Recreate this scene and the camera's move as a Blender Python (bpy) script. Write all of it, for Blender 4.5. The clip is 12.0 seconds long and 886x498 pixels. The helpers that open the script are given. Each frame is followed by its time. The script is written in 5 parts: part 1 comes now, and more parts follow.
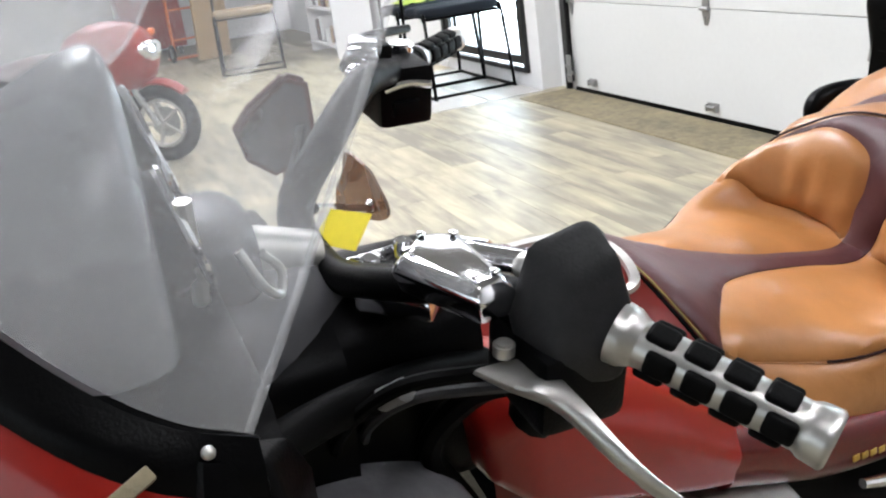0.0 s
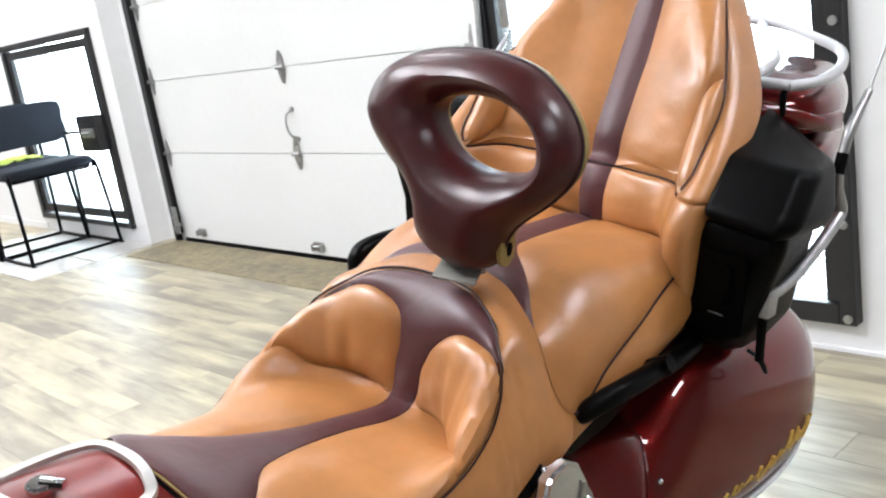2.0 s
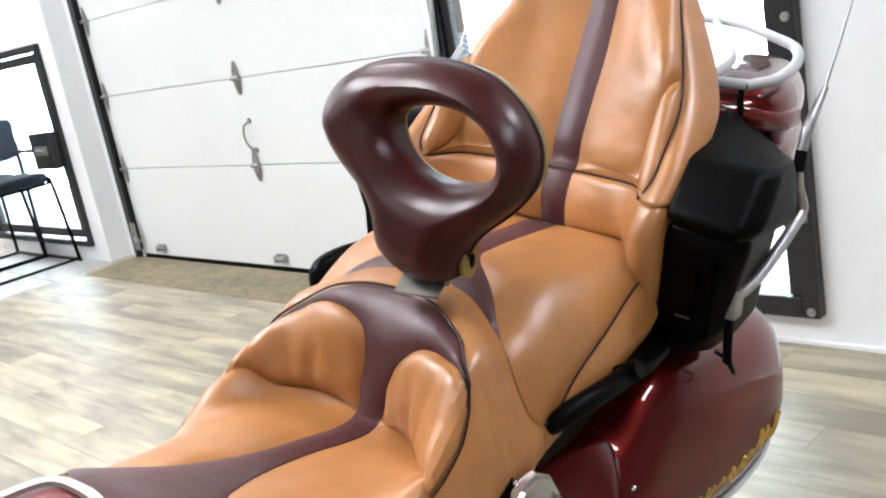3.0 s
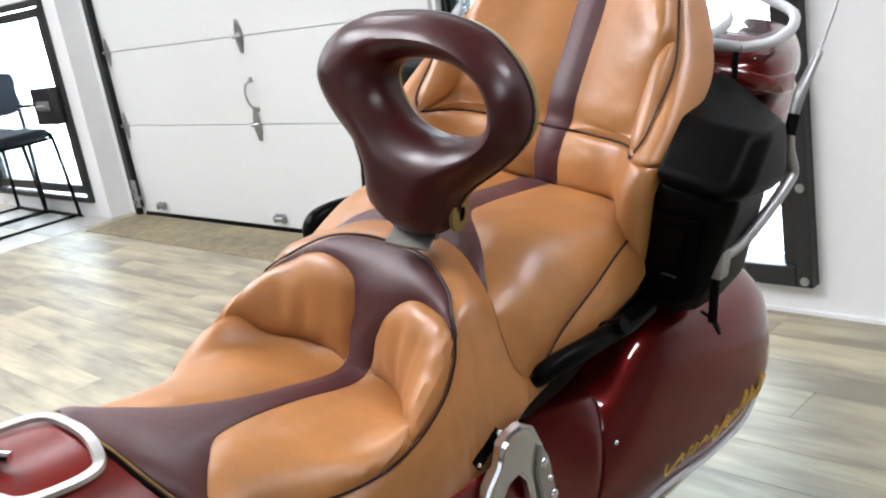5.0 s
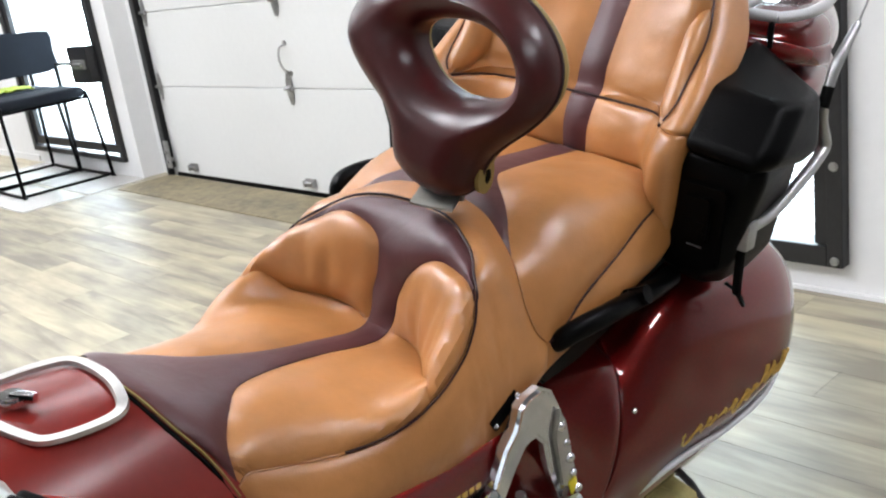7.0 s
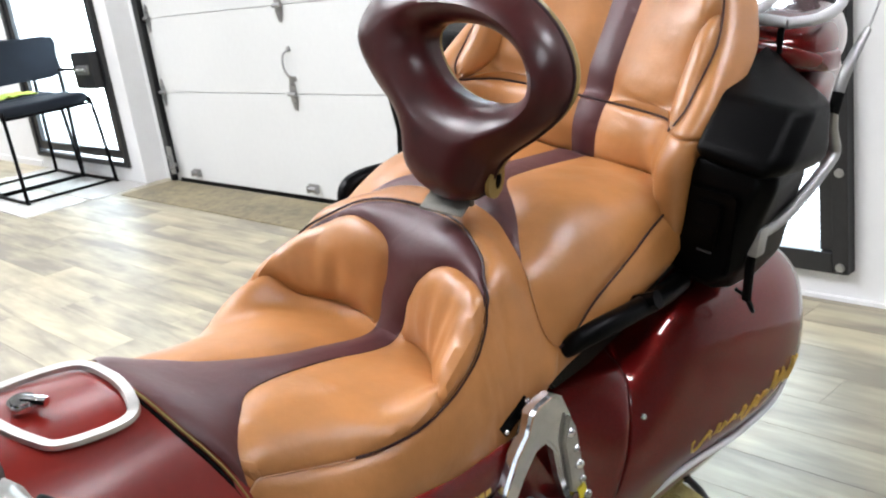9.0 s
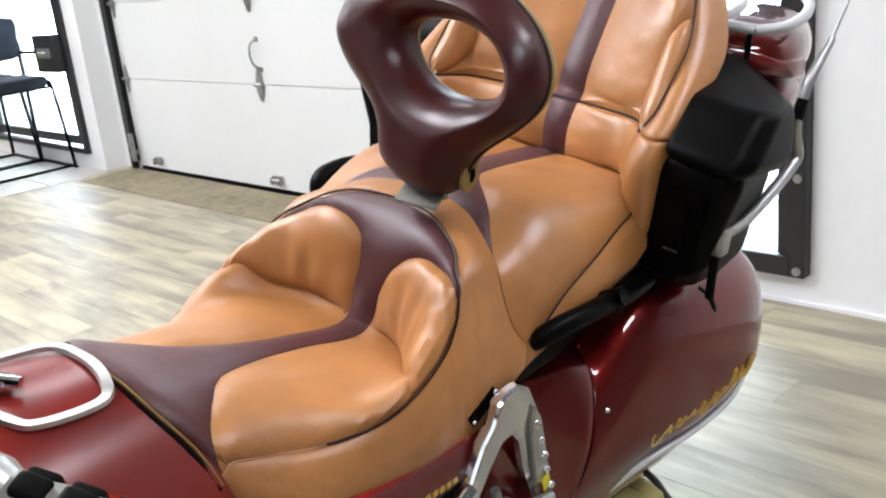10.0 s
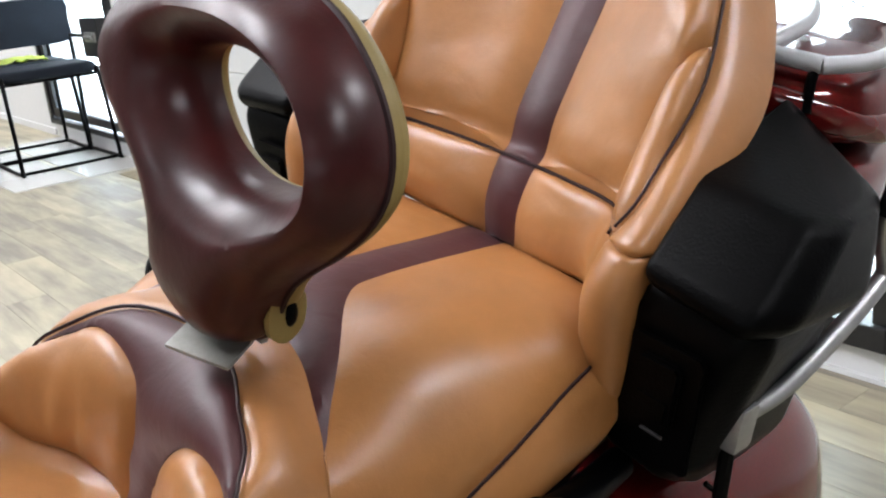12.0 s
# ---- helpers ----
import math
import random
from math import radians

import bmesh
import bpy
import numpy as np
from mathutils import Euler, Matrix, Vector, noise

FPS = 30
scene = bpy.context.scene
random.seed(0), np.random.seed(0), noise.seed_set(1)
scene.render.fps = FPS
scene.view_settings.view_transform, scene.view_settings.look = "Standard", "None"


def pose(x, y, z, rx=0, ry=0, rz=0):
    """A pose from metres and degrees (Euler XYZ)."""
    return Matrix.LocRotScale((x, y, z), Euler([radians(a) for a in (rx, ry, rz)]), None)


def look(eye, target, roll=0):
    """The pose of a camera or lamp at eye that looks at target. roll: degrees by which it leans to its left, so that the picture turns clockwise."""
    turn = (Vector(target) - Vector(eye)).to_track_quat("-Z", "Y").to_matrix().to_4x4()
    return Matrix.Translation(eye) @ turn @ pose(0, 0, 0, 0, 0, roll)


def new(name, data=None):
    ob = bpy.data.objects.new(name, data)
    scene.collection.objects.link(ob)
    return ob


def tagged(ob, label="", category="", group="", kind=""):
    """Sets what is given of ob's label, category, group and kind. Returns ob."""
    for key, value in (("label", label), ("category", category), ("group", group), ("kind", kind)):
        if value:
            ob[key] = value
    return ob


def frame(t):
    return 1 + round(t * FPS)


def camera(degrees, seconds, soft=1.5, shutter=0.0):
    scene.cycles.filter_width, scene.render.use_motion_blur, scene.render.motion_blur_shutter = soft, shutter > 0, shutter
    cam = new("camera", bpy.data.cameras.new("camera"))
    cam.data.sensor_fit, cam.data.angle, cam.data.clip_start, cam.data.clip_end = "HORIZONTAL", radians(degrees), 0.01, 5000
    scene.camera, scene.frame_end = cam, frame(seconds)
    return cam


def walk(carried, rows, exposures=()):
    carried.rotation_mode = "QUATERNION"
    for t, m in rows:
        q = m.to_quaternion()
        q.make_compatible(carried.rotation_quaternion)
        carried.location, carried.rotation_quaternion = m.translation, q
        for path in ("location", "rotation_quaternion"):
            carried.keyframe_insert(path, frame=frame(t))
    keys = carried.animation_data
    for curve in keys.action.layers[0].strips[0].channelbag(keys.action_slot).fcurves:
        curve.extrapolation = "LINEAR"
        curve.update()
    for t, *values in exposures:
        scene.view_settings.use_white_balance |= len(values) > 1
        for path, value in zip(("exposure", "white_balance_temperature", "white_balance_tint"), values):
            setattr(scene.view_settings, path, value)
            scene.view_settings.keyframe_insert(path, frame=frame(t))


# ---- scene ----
cam = camera(50.0, 12.0, soft=2.2)
PATH = [
    (0, (0.222, 0.517, 1.194), (-1.569, 1.122, 0.542), -8.0),
    (0.5, (0.233, 0.571, 1.184), (-1.46, 1.398, 0.512), -10.3),
    (1, (0.238, 0.622, 1.173), (-1.349, 1.66, 0.538), -9.7),
    (1.5, (0.24, 0.661, 1.188), (-1.262, 1.866, 0.647), -9.1),
    (2, (0.233, 0.69, 1.207), (-1.217, 1.979, 0.72), -9.1),
    (2.5, (0.22, 0.705, 1.21), (-1.205, 2.015, 0.703), -10.1),
    (3, (0.219, 0.711, 1.212), (-1.179, 2.053, 0.721), -10.7),
    (5, (0.241, 0.706, 1.195), (-1.156, 2.026, 0.639), -9.5),
    (5.5, (0.249, 0.707, 1.194), (-1.155, 2.015, 0.632), -9.9),
    (6, (0.249, 0.702, 1.182), (-1.169, 1.973, 0.572), -9.0),
    (6.5, (0.25, 0.703, 1.179), (-1.162, 1.969, 0.544), -7.9),
    (7, (0.249, 0.704, 1.182), (-1.183, 1.963, 0.579), -8.2),
    (9, (0.239, 0.697, 1.181), (-1.196, 1.958, 0.591), -8.1),
    (9.5, (0.241, 0.697, 1.18), (-1.168, 1.974, 0.561), -8.1),
    (10, (0.24, 0.671, 1.183), (-1.135, 1.991, 0.576), -5.9),
    (10.5, (0.241, 0.635, 1.18), (-1.059, 2.04, 0.598), -7.5),
    (11, (0.198, 0.764, 1.164), (-1.162, 2.102, 0.567), -8.5),
    (11.5, (0.137, 0.989, 1.176), (-1.375, 2.167, 0.605), -7.7),
    (12, (0.005, 1.233, 1.154), (-1.502, 2.394, 0.536), -5.2),
]
walk(cam, [(t, look(eye, target, roll)) for t, eye, target, roll in PATH],
     exposures=[(0.0, -0.25), (0.5, -0.28), (1.0, -0.2), (2.0, -0.16), (3.0, -0.21), (5.0, -0.36), (6.5, -0.42), (7.0, -0.32), (9.0, -0.18), (10.0, -0.22), (11.0, -0.36), (12.0, -0.5)])

# ---------- world and light ----------
world = bpy.data.worlds.new("world")
scene.world = world
world.use_nodes = True
wn = world.node_tree.nodes
sky = wn.new("ShaderNodeTexSky")
sky.sky_type = "NISHITA"
sky.sun_disc = False
sky.sun_elevation, sky.sun_rotation = radians(48), radians(20)
wn["Background"].inputs[1].default_value = 0.12
world.node_tree.links.new(sky.outputs[0], wn["Background"].inputs[0])
scene.view_settings.exposure = 0.0
LAMP_COLOUR = (0.975, 0.985, 1.05)
LAMPS = {(-8.2, -2.6): 60, (-5.2, -2.6): 40, (-2.4, -2.6): 26, (0.8, -2.6): 10, (-8.2, 0.4): 105, (-5.2, 0.4): 52, (-2.6, 0.75): 78, (-1.7, 0.45): 70, (1.3, 0.8): 34, (-8.2, 2.4): 85, (-5.2, 2.4): 34, (-2.4, 2.4): 22, (0.8, 2.4): 48}
DAY_GLOW = 17.0

# ---------- materials ----------


def base_nodes(name, rough, metal=0.0, coat=0.0):
    m = bpy.data.materials.new(name)
    m.use_nodes = True
    nt = m.node_tree
    p = nt.nodes["Principled BSDF"]
    p.inputs["Roughness"].default_value = rough
    p.inputs["Metallic"].default_value = metal
    p.inputs["Coat Weight"].default_value = coat
    p.inputs["Coat Roughness"].default_value = 0.035
    return m, nt, p


def add(nt, kind, **values):
    n = nt.nodes.new(kind)
    for k, v in values.items():
        n.inputs[k.replace("_", " ")].default_value = v
    return n


def ramp(nt, source, stops):
    r = nt.nodes.new("ShaderNodeValToRGB")
    e = r.color_ramp.elements
    while len(e) < len(stops):
        e.new(0.5)
    for k, (pos, col) in zip(e, stops):
        k.position, k.color = pos, (*col, 1)
    nt.links.new(source, r.inputs[0])
    return r.outputs[0]


def tone(c, f):
    return tuple(min(1, max(0, x * f)) for x in c)


def material(name, color, rough=0.5, metal=0.0, coarse=3.0, fine=40.0, vary=0.12, bump=0.0, bump_scale=200.0, coat=0.0, rough_vary=0.1, per_object=0.0, spec=0.5):
    """A surface with large stains, fine grain, uneven gloss and relief."""
    m, nt, p = base_nodes(name, rough, metal, coat)
    p.inputs["Specular IOR Level"].default_value = spec
    co = nt.nodes.new("ShaderNodeTexCoord").outputs["Object"]
    a = add(nt, "ShaderNodeTexNoise", Scale=coarse, Detail=5.0)
    b = add(nt, "ShaderNodeTexNoise", Scale=fine, Detail=6.0, Roughness=0.65)
    nt.links.new(co, a.inputs["Vector"])
    nt.links.new(co, b.inputs["Vector"])
    mix = add(nt, "ShaderNodeMath")
    mix.operation = "MULTIPLY_ADD"
    mix.inputs[1].default_value = 0.5
    nt.links.new(a.outputs["Fac"], mix.inputs[0])
    half = add(nt, "ShaderNodeMath")
    half.operation = "MULTIPLY"
    half.inputs[1].default_value = 0.5
    nt.links.new(b.outputs["Fac"], half.inputs[0])
    nt.links.new(half.outputs[0], mix.inputs[2])
    last = mix.outputs[0]
    if per_object:
        info = nt.nodes.new("ShaderNodeObjectInfo")
        k = add(nt, "ShaderNodeMath")
        k.operation = "MULTIPLY_ADD"
        k.inputs[1].default_value = per_object
        nt.links.new(info.outputs["Random"], k.inputs[0])
        nt.links.new(last, k.inputs[2])
        s = add(nt, "ShaderNodeMath")
        s.operation = "SUBTRACT"
        s.inputs[1].default_value = per_object / 2
        nt.links.new(k.outputs[0], s.inputs[0])
        last = s.outputs[0]
    nt.links.new(ramp(nt, last, [(0.32, tone(color, 1 - vary)), (0.68, tone(color, 1 + vary))]), p.inputs["Base Color"])
    r = add(nt, "ShaderNodeMapRange")
    r.inputs["To Min"].default_value, r.inputs["To Max"].default_value = max(0.02, rough - rough_vary), min(1, rough + rough_vary)
    nt.links.new(a.outputs["Fac"], r.inputs["Value"])
    nt.links.new(r.outputs[0], p.inputs["Roughness"])
    if bump:
        n2 = add(nt, "ShaderNodeTexNoise", Scale=bump_scale, Detail=4.0)
        nt.links.new(co, n2.inputs["Vector"])
        bp = add(nt, "ShaderNodeBump", Strength=bump, Distance=0.0015)
        nt.links.new(n2.outputs["Fac"], bp.inputs["Height"])
        nt.links.new(bp.outputs["Normal"], p.inputs["Normal"])
    return m


def leather(name, color, rough, vary=0.16, spec=0.5, wear=0.09):
    """Grained hide: pebbled cells, soft wrinkles and worn, glossier patches."""
    m, nt, p = base_nodes(name, rough)
    p.inputs["Specular IOR Level"].default_value = spec
    co = nt.nodes.new("ShaderNodeTexCoord").outputs["Object"]
    big = add(nt, "ShaderNodeTexNoise", Scale=7.0, Detail=5.0, Roughness=0.6)
    nt.links.new(co, big.inputs["Vector"])
    nt.links.new(ramp(nt, big.outputs["Fac"], [(0.3, tone(color, 1 - vary)), (0.52, color), (0.72, tone(color, 1 + vary))]), p.inputs["Base Color"])
    r = add(nt, "ShaderNodeMapRange")
    r.inputs["To Min"].default_value, r.inputs["To Max"].default_value = rough - wear, rough + wear
    nt.links.new(big.outputs["Fac"], r.inputs["Value"])
    nt.links.new(r.outputs[0], p.inputs["Roughness"])
    cell = add(nt, "ShaderNodeTexVoronoi", Scale=520.0)
    nt.links.new(co, cell.inputs["Vector"])
    fold = add(nt, "ShaderNodeTexNoise", Scale=34.0, Detail=3.0, Distortion=0.6)
    nt.links.new(co, fold.inputs["Vector"])
    b1 = add(nt, "ShaderNodeBump", Strength=0.12, Distance=0.0006)
    nt.links.new(cell.outputs["Distance"], b1.inputs["Height"])
    b2 = add(nt, "ShaderNodeBump", Strength=0.22, Distance=0.004)
    nt.links.new(fold.outputs["Fac"], b2.inputs["Height"])
    nt.links.new(b1.outputs["Normal"], b2.inputs["Normal"])
    nt.links.new(b2.outputs["Normal"], p.inputs["Normal"])
    return m


def plank_material(name, light, dark):
    """Printed wood: long streaks along x, knots and a tone of its own for each plank."""
    m, nt, p = base_nodes(name, 0.34)
    co = nt.nodes.new("ShaderNodeTexCoord").outputs["Object"]
    info = nt.nodes.new("ShaderNodeObjectInfo")
    shift = add(nt, "ShaderNodeVectorMath")
    shift.operation = "MULTIPLY_ADD"
    shift.inputs[1].default_value = (1, 1, 1)
    jump = nt.nodes.new("ShaderNodeCombineXYZ")
    far = add(nt, "ShaderNodeMath")
    far.operation = "MULTIPLY"
    far.inputs[1].default_value = 37.0
    nt.links.new(info.outputs["Random"], far.inputs[0])
    for k in range(3):
        nt.links.new(far.outputs[0], jump.inputs[k])
    nt.links.new(co, shift.inputs[0])
    nt.links.new(jump.outputs[0], shift.inputs[2])
    mp = nt.nodes.new("ShaderNodeMapping")
    mp.inputs["Scale"].default_value = (0.8, 7.0, 1.0)
    nt.links.new(shift.outputs[0], mp.inputs["Vector"])
    grain = add(nt, "ShaderNodeTexNoise", Scale=2.6, Detail=8.0, Roughness=0.62, Distortion=0.5)
    nt.links.new(mp.outputs[0], grain.inputs["Vector"])
    mp2 = nt.nodes.new("ShaderNodeMapping")
    mp2.inputs["Scale"].default_value = (1.6, 5.0, 1.0)
    nt.links.new(shift.outputs[0], mp2.inputs["Vector"])
    patch = add(nt, "ShaderNodeTexNoise", Scale=1.5, Detail=3.0)
    nt.links.new(mp2.outputs[0], patch.inputs["Vector"])
    s = add(nt, "ShaderNodeMath")
    s.operation = "MULTIPLY_ADD"
    s.inputs[1].default_value, s.inputs[2].default_value = 0.8, -0.265
    nt.links.new(patch.outputs["Fac"], s.inputs[0])
    h = add(nt, "ShaderNodeMath")
    h.operation = "MULTIPLY_ADD"
    h.inputs[1].default_value = 0.62
    nt.links.new(grain.outputs["Fac"], h.inputs[0])
    nt.links.new(s.outputs[0], h.inputs[2])
    o = add(nt, "ShaderNodeMath")
    o.operation = "MULTIPLY_ADD"
    o.inputs[1].default_value = 0.19
    nt.links.new(info.outputs["Random"], o.inputs[0])
    nt.links.new(h.outputs[0], o.inputs[2])
    mid = tuple((a + b) / 2 for a, b in zip(light, dark))
    nt.links.new(ramp(nt, o.outputs[0], [(0.38, dark), (0.57, mid), (0.76, light)]), p.inputs["Base Color"])
    r = add(nt, "ShaderNodeMapRange")
    r.inputs["To Min"].default_value, r.inputs["To Max"].default_value = 0.58, 0.34
    nt.links.new(grain.outputs["Fac"], r.inputs["Value"])
    nt.links.new(r.outputs[0], p.inputs["Roughness"])
    bp = add(nt, "ShaderNodeBump", Strength=0.15, Distance=0.001)
    nt.links.new(grain.outputs["Fac"], bp.inputs["Height"])
    nt.links.new(bp.outputs["Normal"], p.inputs["Normal"])
    return m


def clear(name, color, rough=0.05, haze=0.0, gloss=0.5):
    """Acrylic or glass: thin, mostly seen through, with a veil of scratches and dust."""
    m = bpy.data.materials.new(name)
    m.use_nodes = True
    nt = m.node_tree
    out = nt.nodes["Material Output"]
    nt.nodes.remove(nt.nodes["Principled BSDF"])
    tr = nt.nodes.new("ShaderNodeBsdfTransparent")
    tr.inputs[0].default_value = (*color, 1)
    gl = nt.nodes.new("ShaderNodeBsdfGlossy")
    gl.inputs["Roughness"].default_value = rough
    lw = add(nt, "ShaderNodeLayerWeight", Blend=0.5)
    steep = add(nt, "ShaderNodeMath")
    steep.operation = "POWER"
    steep.inputs[1].default_value = 4.0
    nt.links.new(lw.outputs["Facing"], steep.inputs[0])
    part_of = add(nt, "ShaderNodeMath")
    part_of.operation = "MULTIPLY_ADD"
    part_of.inputs[1].default_value, part_of.inputs[2].default_value = gloss, 0.03
    nt.links.new(steep.outputs[0], part_of.inputs[0])
    mx = nt.nodes.new("ShaderNodeMixShader")
    nt.links.new(part_of.outputs[0], mx.inputs[0])
    nt.links.new(tr.outputs[0], mx.inputs[1])
    nt.links.new(gl.outputs[0], mx.inputs[2])
    last = mx.outputs[0]
    if haze:
        df = nt.nodes.new("ShaderNodeBsdfDiffuse")
        df.inputs[0].default_value = (0.75, 0.75, 0.75, 1)
        tl = nt.nodes.new("ShaderNodeBsdfTranslucent")
        tl.inputs[0].default_value = (0.75, 0.75, 0.75, 1)
        both = nt.nodes.new("ShaderNodeMixShader")
        nt.links.new(df.outputs[0], both.inputs[1])
        nt.links.new(tl.outputs[0], both.inputs[2])
        co = nt.nodes.new("ShaderNodeTexCoord").outputs["Object"]
        n = add(nt, "ShaderNodeTexNoise", Scale=7.0, Detail=8.0, Distortion=0.8)
        nt.links.new(co, n.inputs["Vector"])
        k = add(nt, "ShaderNodeMapRange")
        k.inputs["From Min"].default_value, k.inputs["From Max"].default_value = 0.3, 0.7
        k.inputs["To Min"].default_value, k.inputs["To Max"].default_value = haze * 0.6, haze * 1.4
        nt.links.new(n.outputs["Fac"], k.inputs["Value"])
        m2 = nt.nodes.new("ShaderNodeMixShader")
        nt.links.new(k.outputs[0], m2.inputs[0])
        nt.links.new(last, m2.inputs[1])
        nt.links.new(both.outputs[0], m2.inputs[2])
        last = m2.outputs[0]
    nt.links.new(last, out.inputs[0])
    return m


def glow(name, color, strength):
    m = bpy.data.materials.new(name)
    m.use_nodes = True
    p = m.node_tree.nodes["Principled BSDF"]
    p.inputs["Base Color"].default_value = (0.8, 0.8, 0.8, 1)
    p.inputs["Emission Color"].default_value = (*color, 1)
    p.inputs["Emission Strength"].default_value = strength
    return m


TAN = leather("tan_leather", (0.375, 0.158, 0.047), 0.4, 0.22, 0.6, 0.12)
BURG = leather("burgundy_leather", (0.058, 0.0105, 0.0118), 0.48, 0.3, 0.5, 0.12)
OXBLOOD = leather("oxblood_leather", (0.04, 0.0048, 0.005), 0.45, 0.55, 0.14, 0.14)
sheen = BURG.node_tree.nodes["Principled BSDF"].inputs
sheen["Sheen Weight"].default_value, sheen["Sheen Roughness"].default_value = 0.2, 0.35
sheen["Sheen Tint"].default_value = (1.0, 0.85, 0.88, 1)
for hide, gloss in ((TAN, 0.11), (OXBLOOD, 0.42)):
    hide.node_tree.nodes["Principled BSDF"].inputs["Coat Weight"].default_value = gloss
    hide.node_tree.nodes["Principled BSDF"].inputs["Coat Roughness"].default_value = 0.25
PIPE = leather("dark_piping", (0.022, 0.007, 0.008), 0.5, spec=0.25)
KHAKI = leather("khaki_vinyl", (0.24, 0.17, 0.05), 0.5)
RED = material("candy_red_paint", (0.115, 0.0035, 0.003), 0.36, 0.65, 2, 300, 0.25, coat=1.0, rough_vary=0.05, spec=0.05)
RED.node_tree.nodes["Principled BSDF"].inputs["Coat Roughness"].default_value = 0.04
RED.node_tree.nodes["Principled BSDF"].inputs["Coat IOR"].default_value = 1.6
# the body red again, lightened for the light the tank top catches
LITRED = material("lit_red_paint", (0.16, 0.0075, 0.004), 0.34, 0.0, 3, 60, 0.15, coat=0.35, rough_vary=0.08, spec=0.25)
LITRED.node_tree.nodes["Principled BSDF"].inputs["Coat Roughness"].default_value = 0.28
FIRERED = material("bright_red_paint", (0.24, 0.009, 0.005), 0.3, 0.0, 3, 60, 0.1, coat=0.25, spec=0.3)
MAROON = material("maroon_trim", (0.05, 0.006, 0.007), 0.35, 0.0, 4, 80, 0.12, coat=0.2, spec=0.3)
BLACK = material("black_plastic", (0.0014, 0.0014, 0.0016), 0.36, 0, 6, 90, 0.3, 0.25, 420, spec=0.07)
RUBBER = material("black_rubber", (0.0022, 0.0022, 0.0022), 0.55, 0, 8, 90, 0.3, 0.2, 300, spec=0.05)
GREYPLASTIC = material("grey_plastic", (0.05, 0.05, 0.053), 0.4, 0, 4, 70, 0.15, spec=0.3)
CHROME = material("chrome", (0.72, 0.72, 0.74), 0.1, 1.0, 8, 60, 0.1, rough_vary=0.06)
SATIN = material("satin_silver", (0.46, 0.45, 0.425), 0.35, 0.85, 5, 80, 0.15, 0.1, 200)
ALLOY = material("cast_alloy", (0.5, 0.49, 0.47), 0.45, 0.7, 6, 80, 0.2, 0.3, 160)
COWL = material("grey_cowl_plastic", (0.1, 0.1, 0.105), 0.42, 0, 7, 60, 0.35, 0.3, 160)
POD = material("grained_black_plastic", (0.0012, 0.0012, 0.0013), 0.38, 0, 6, 90, 0.3, 0.35, 380, spec=0.06)
SHELF = material("grey_satin_plastic", (0.16, 0.16, 0.165), 0.26, 0, 4, 70, 0.12)
HOUSING = material("dark_grey_plastic", (0.018, 0.018, 0.019), 0.5, 0, 5, 80, 0.3, 0.2, 420, spec=0.2)
BARE = material("bare_steel_strap", (0.25, 0.245, 0.22), 0.45, 0.2, 8, 90, 0.25)
SILVER = material("silver_paint", (0.46, 0.46, 0.465), 0.35, 0.0, 5, 80, 0.1)
GOLD = material("gold_lettering", (0.5, 0.3, 0.06), 0.4, 0.3, 30, 200, 0.3)
YELLOW = material("yellow_label", (0.75, 0.62, 0.03), 0.5, 0, 10, 90, 0.08)
ORANGE = material("orange_paint", (0.75, 0.16, 0.03), 0.4, 0, 4, 60, 0.15)
SMOKE = clear("smoked_acrylic", (0.36, 0.2, 0.09), 0.06, 0.12)
SCREEN = clear("clear_acrylic", (0.95, 0.955, 0.96), 0.1, 0.16, 0.25)
GLASS = clear("window_glass", (0.95, 0.97, 0.97), 0.02)
WHITE = material("white_wall_paint", (0.74, 0.745, 0.745), 0.55, 0, 1.2, 18, 0.035, 0.25, 90)
DOORW = material("white_door_paint", (0.66, 0.672, 0.664), 0.45, 0, 1.5, 30, 0.035, 0.5, 130)
# for surfaces out of view: grey chosen to hold back bounced fill light
DIMWALL = material("dim_unseen_walls", (0.26, 0.26, 0.265), 0.7, 0, 1.2, 18, 0.06, 0.25, 90)
STEEL = material("galvanised_steel", (0.36, 0.36, 0.355), 0.42, 0.9, 6, 60, 0.2)
DARKFRAME = material("dark_bronze_frame", (0.018, 0.018, 0.019), 0.45, 0.3, 5, 60, 0.25)
FABRIC = material("blue_black_fabric", (0.009, 0.012, 0.018), 0.85, 0, 6, 300, 0.3, 0.6, 700, spec=0.2)
TANFABRIC = material("tan_fabric", (0.26, 0.2, 0.13), 0.85, 0, 6, 300, 0.2, 0.6, 700)
LIME = material("lime_cloth", (0.55, 0.62, 0.14), 0.8, 0, 10, 120, 0.2, 0.5, 90)
TILE = material("white_tile", (0.52, 0.51, 0.485), 0.2, 0, 2, 30, 0.05, per_object=0.3)
MAT = material("brown_floor_strip", (0.19, 0.158, 0.092), 0.6, 0, 5, 22, 0.6, 0.4, 260)
CARTON = material("cardboard", (0.4, 0.27, 0.14), 0.8, 0, 5, 60, 0.12)
PLANK = plank_material("wood_print_planks", (0.44, 0.39, 0.268), (0.2, 0.18, 0.137))
GROUT = material("dark_joint", (0.22, 0.19, 0.135), 0.8, 0, 5, 60, 0.2)
WOVEN = material("woven_yellow_tread", (0.42, 0.36, 0.14), 0.6, 0, 5, 60, 0.3, 0.4, 200)
DAY = glow("daylight", (0.76, 0.89, 1.0), DAY_GLOW)
DAY_SOUTH = glow("daylight_through_trees", (0.83, 0.93, 1.0), 2.2)
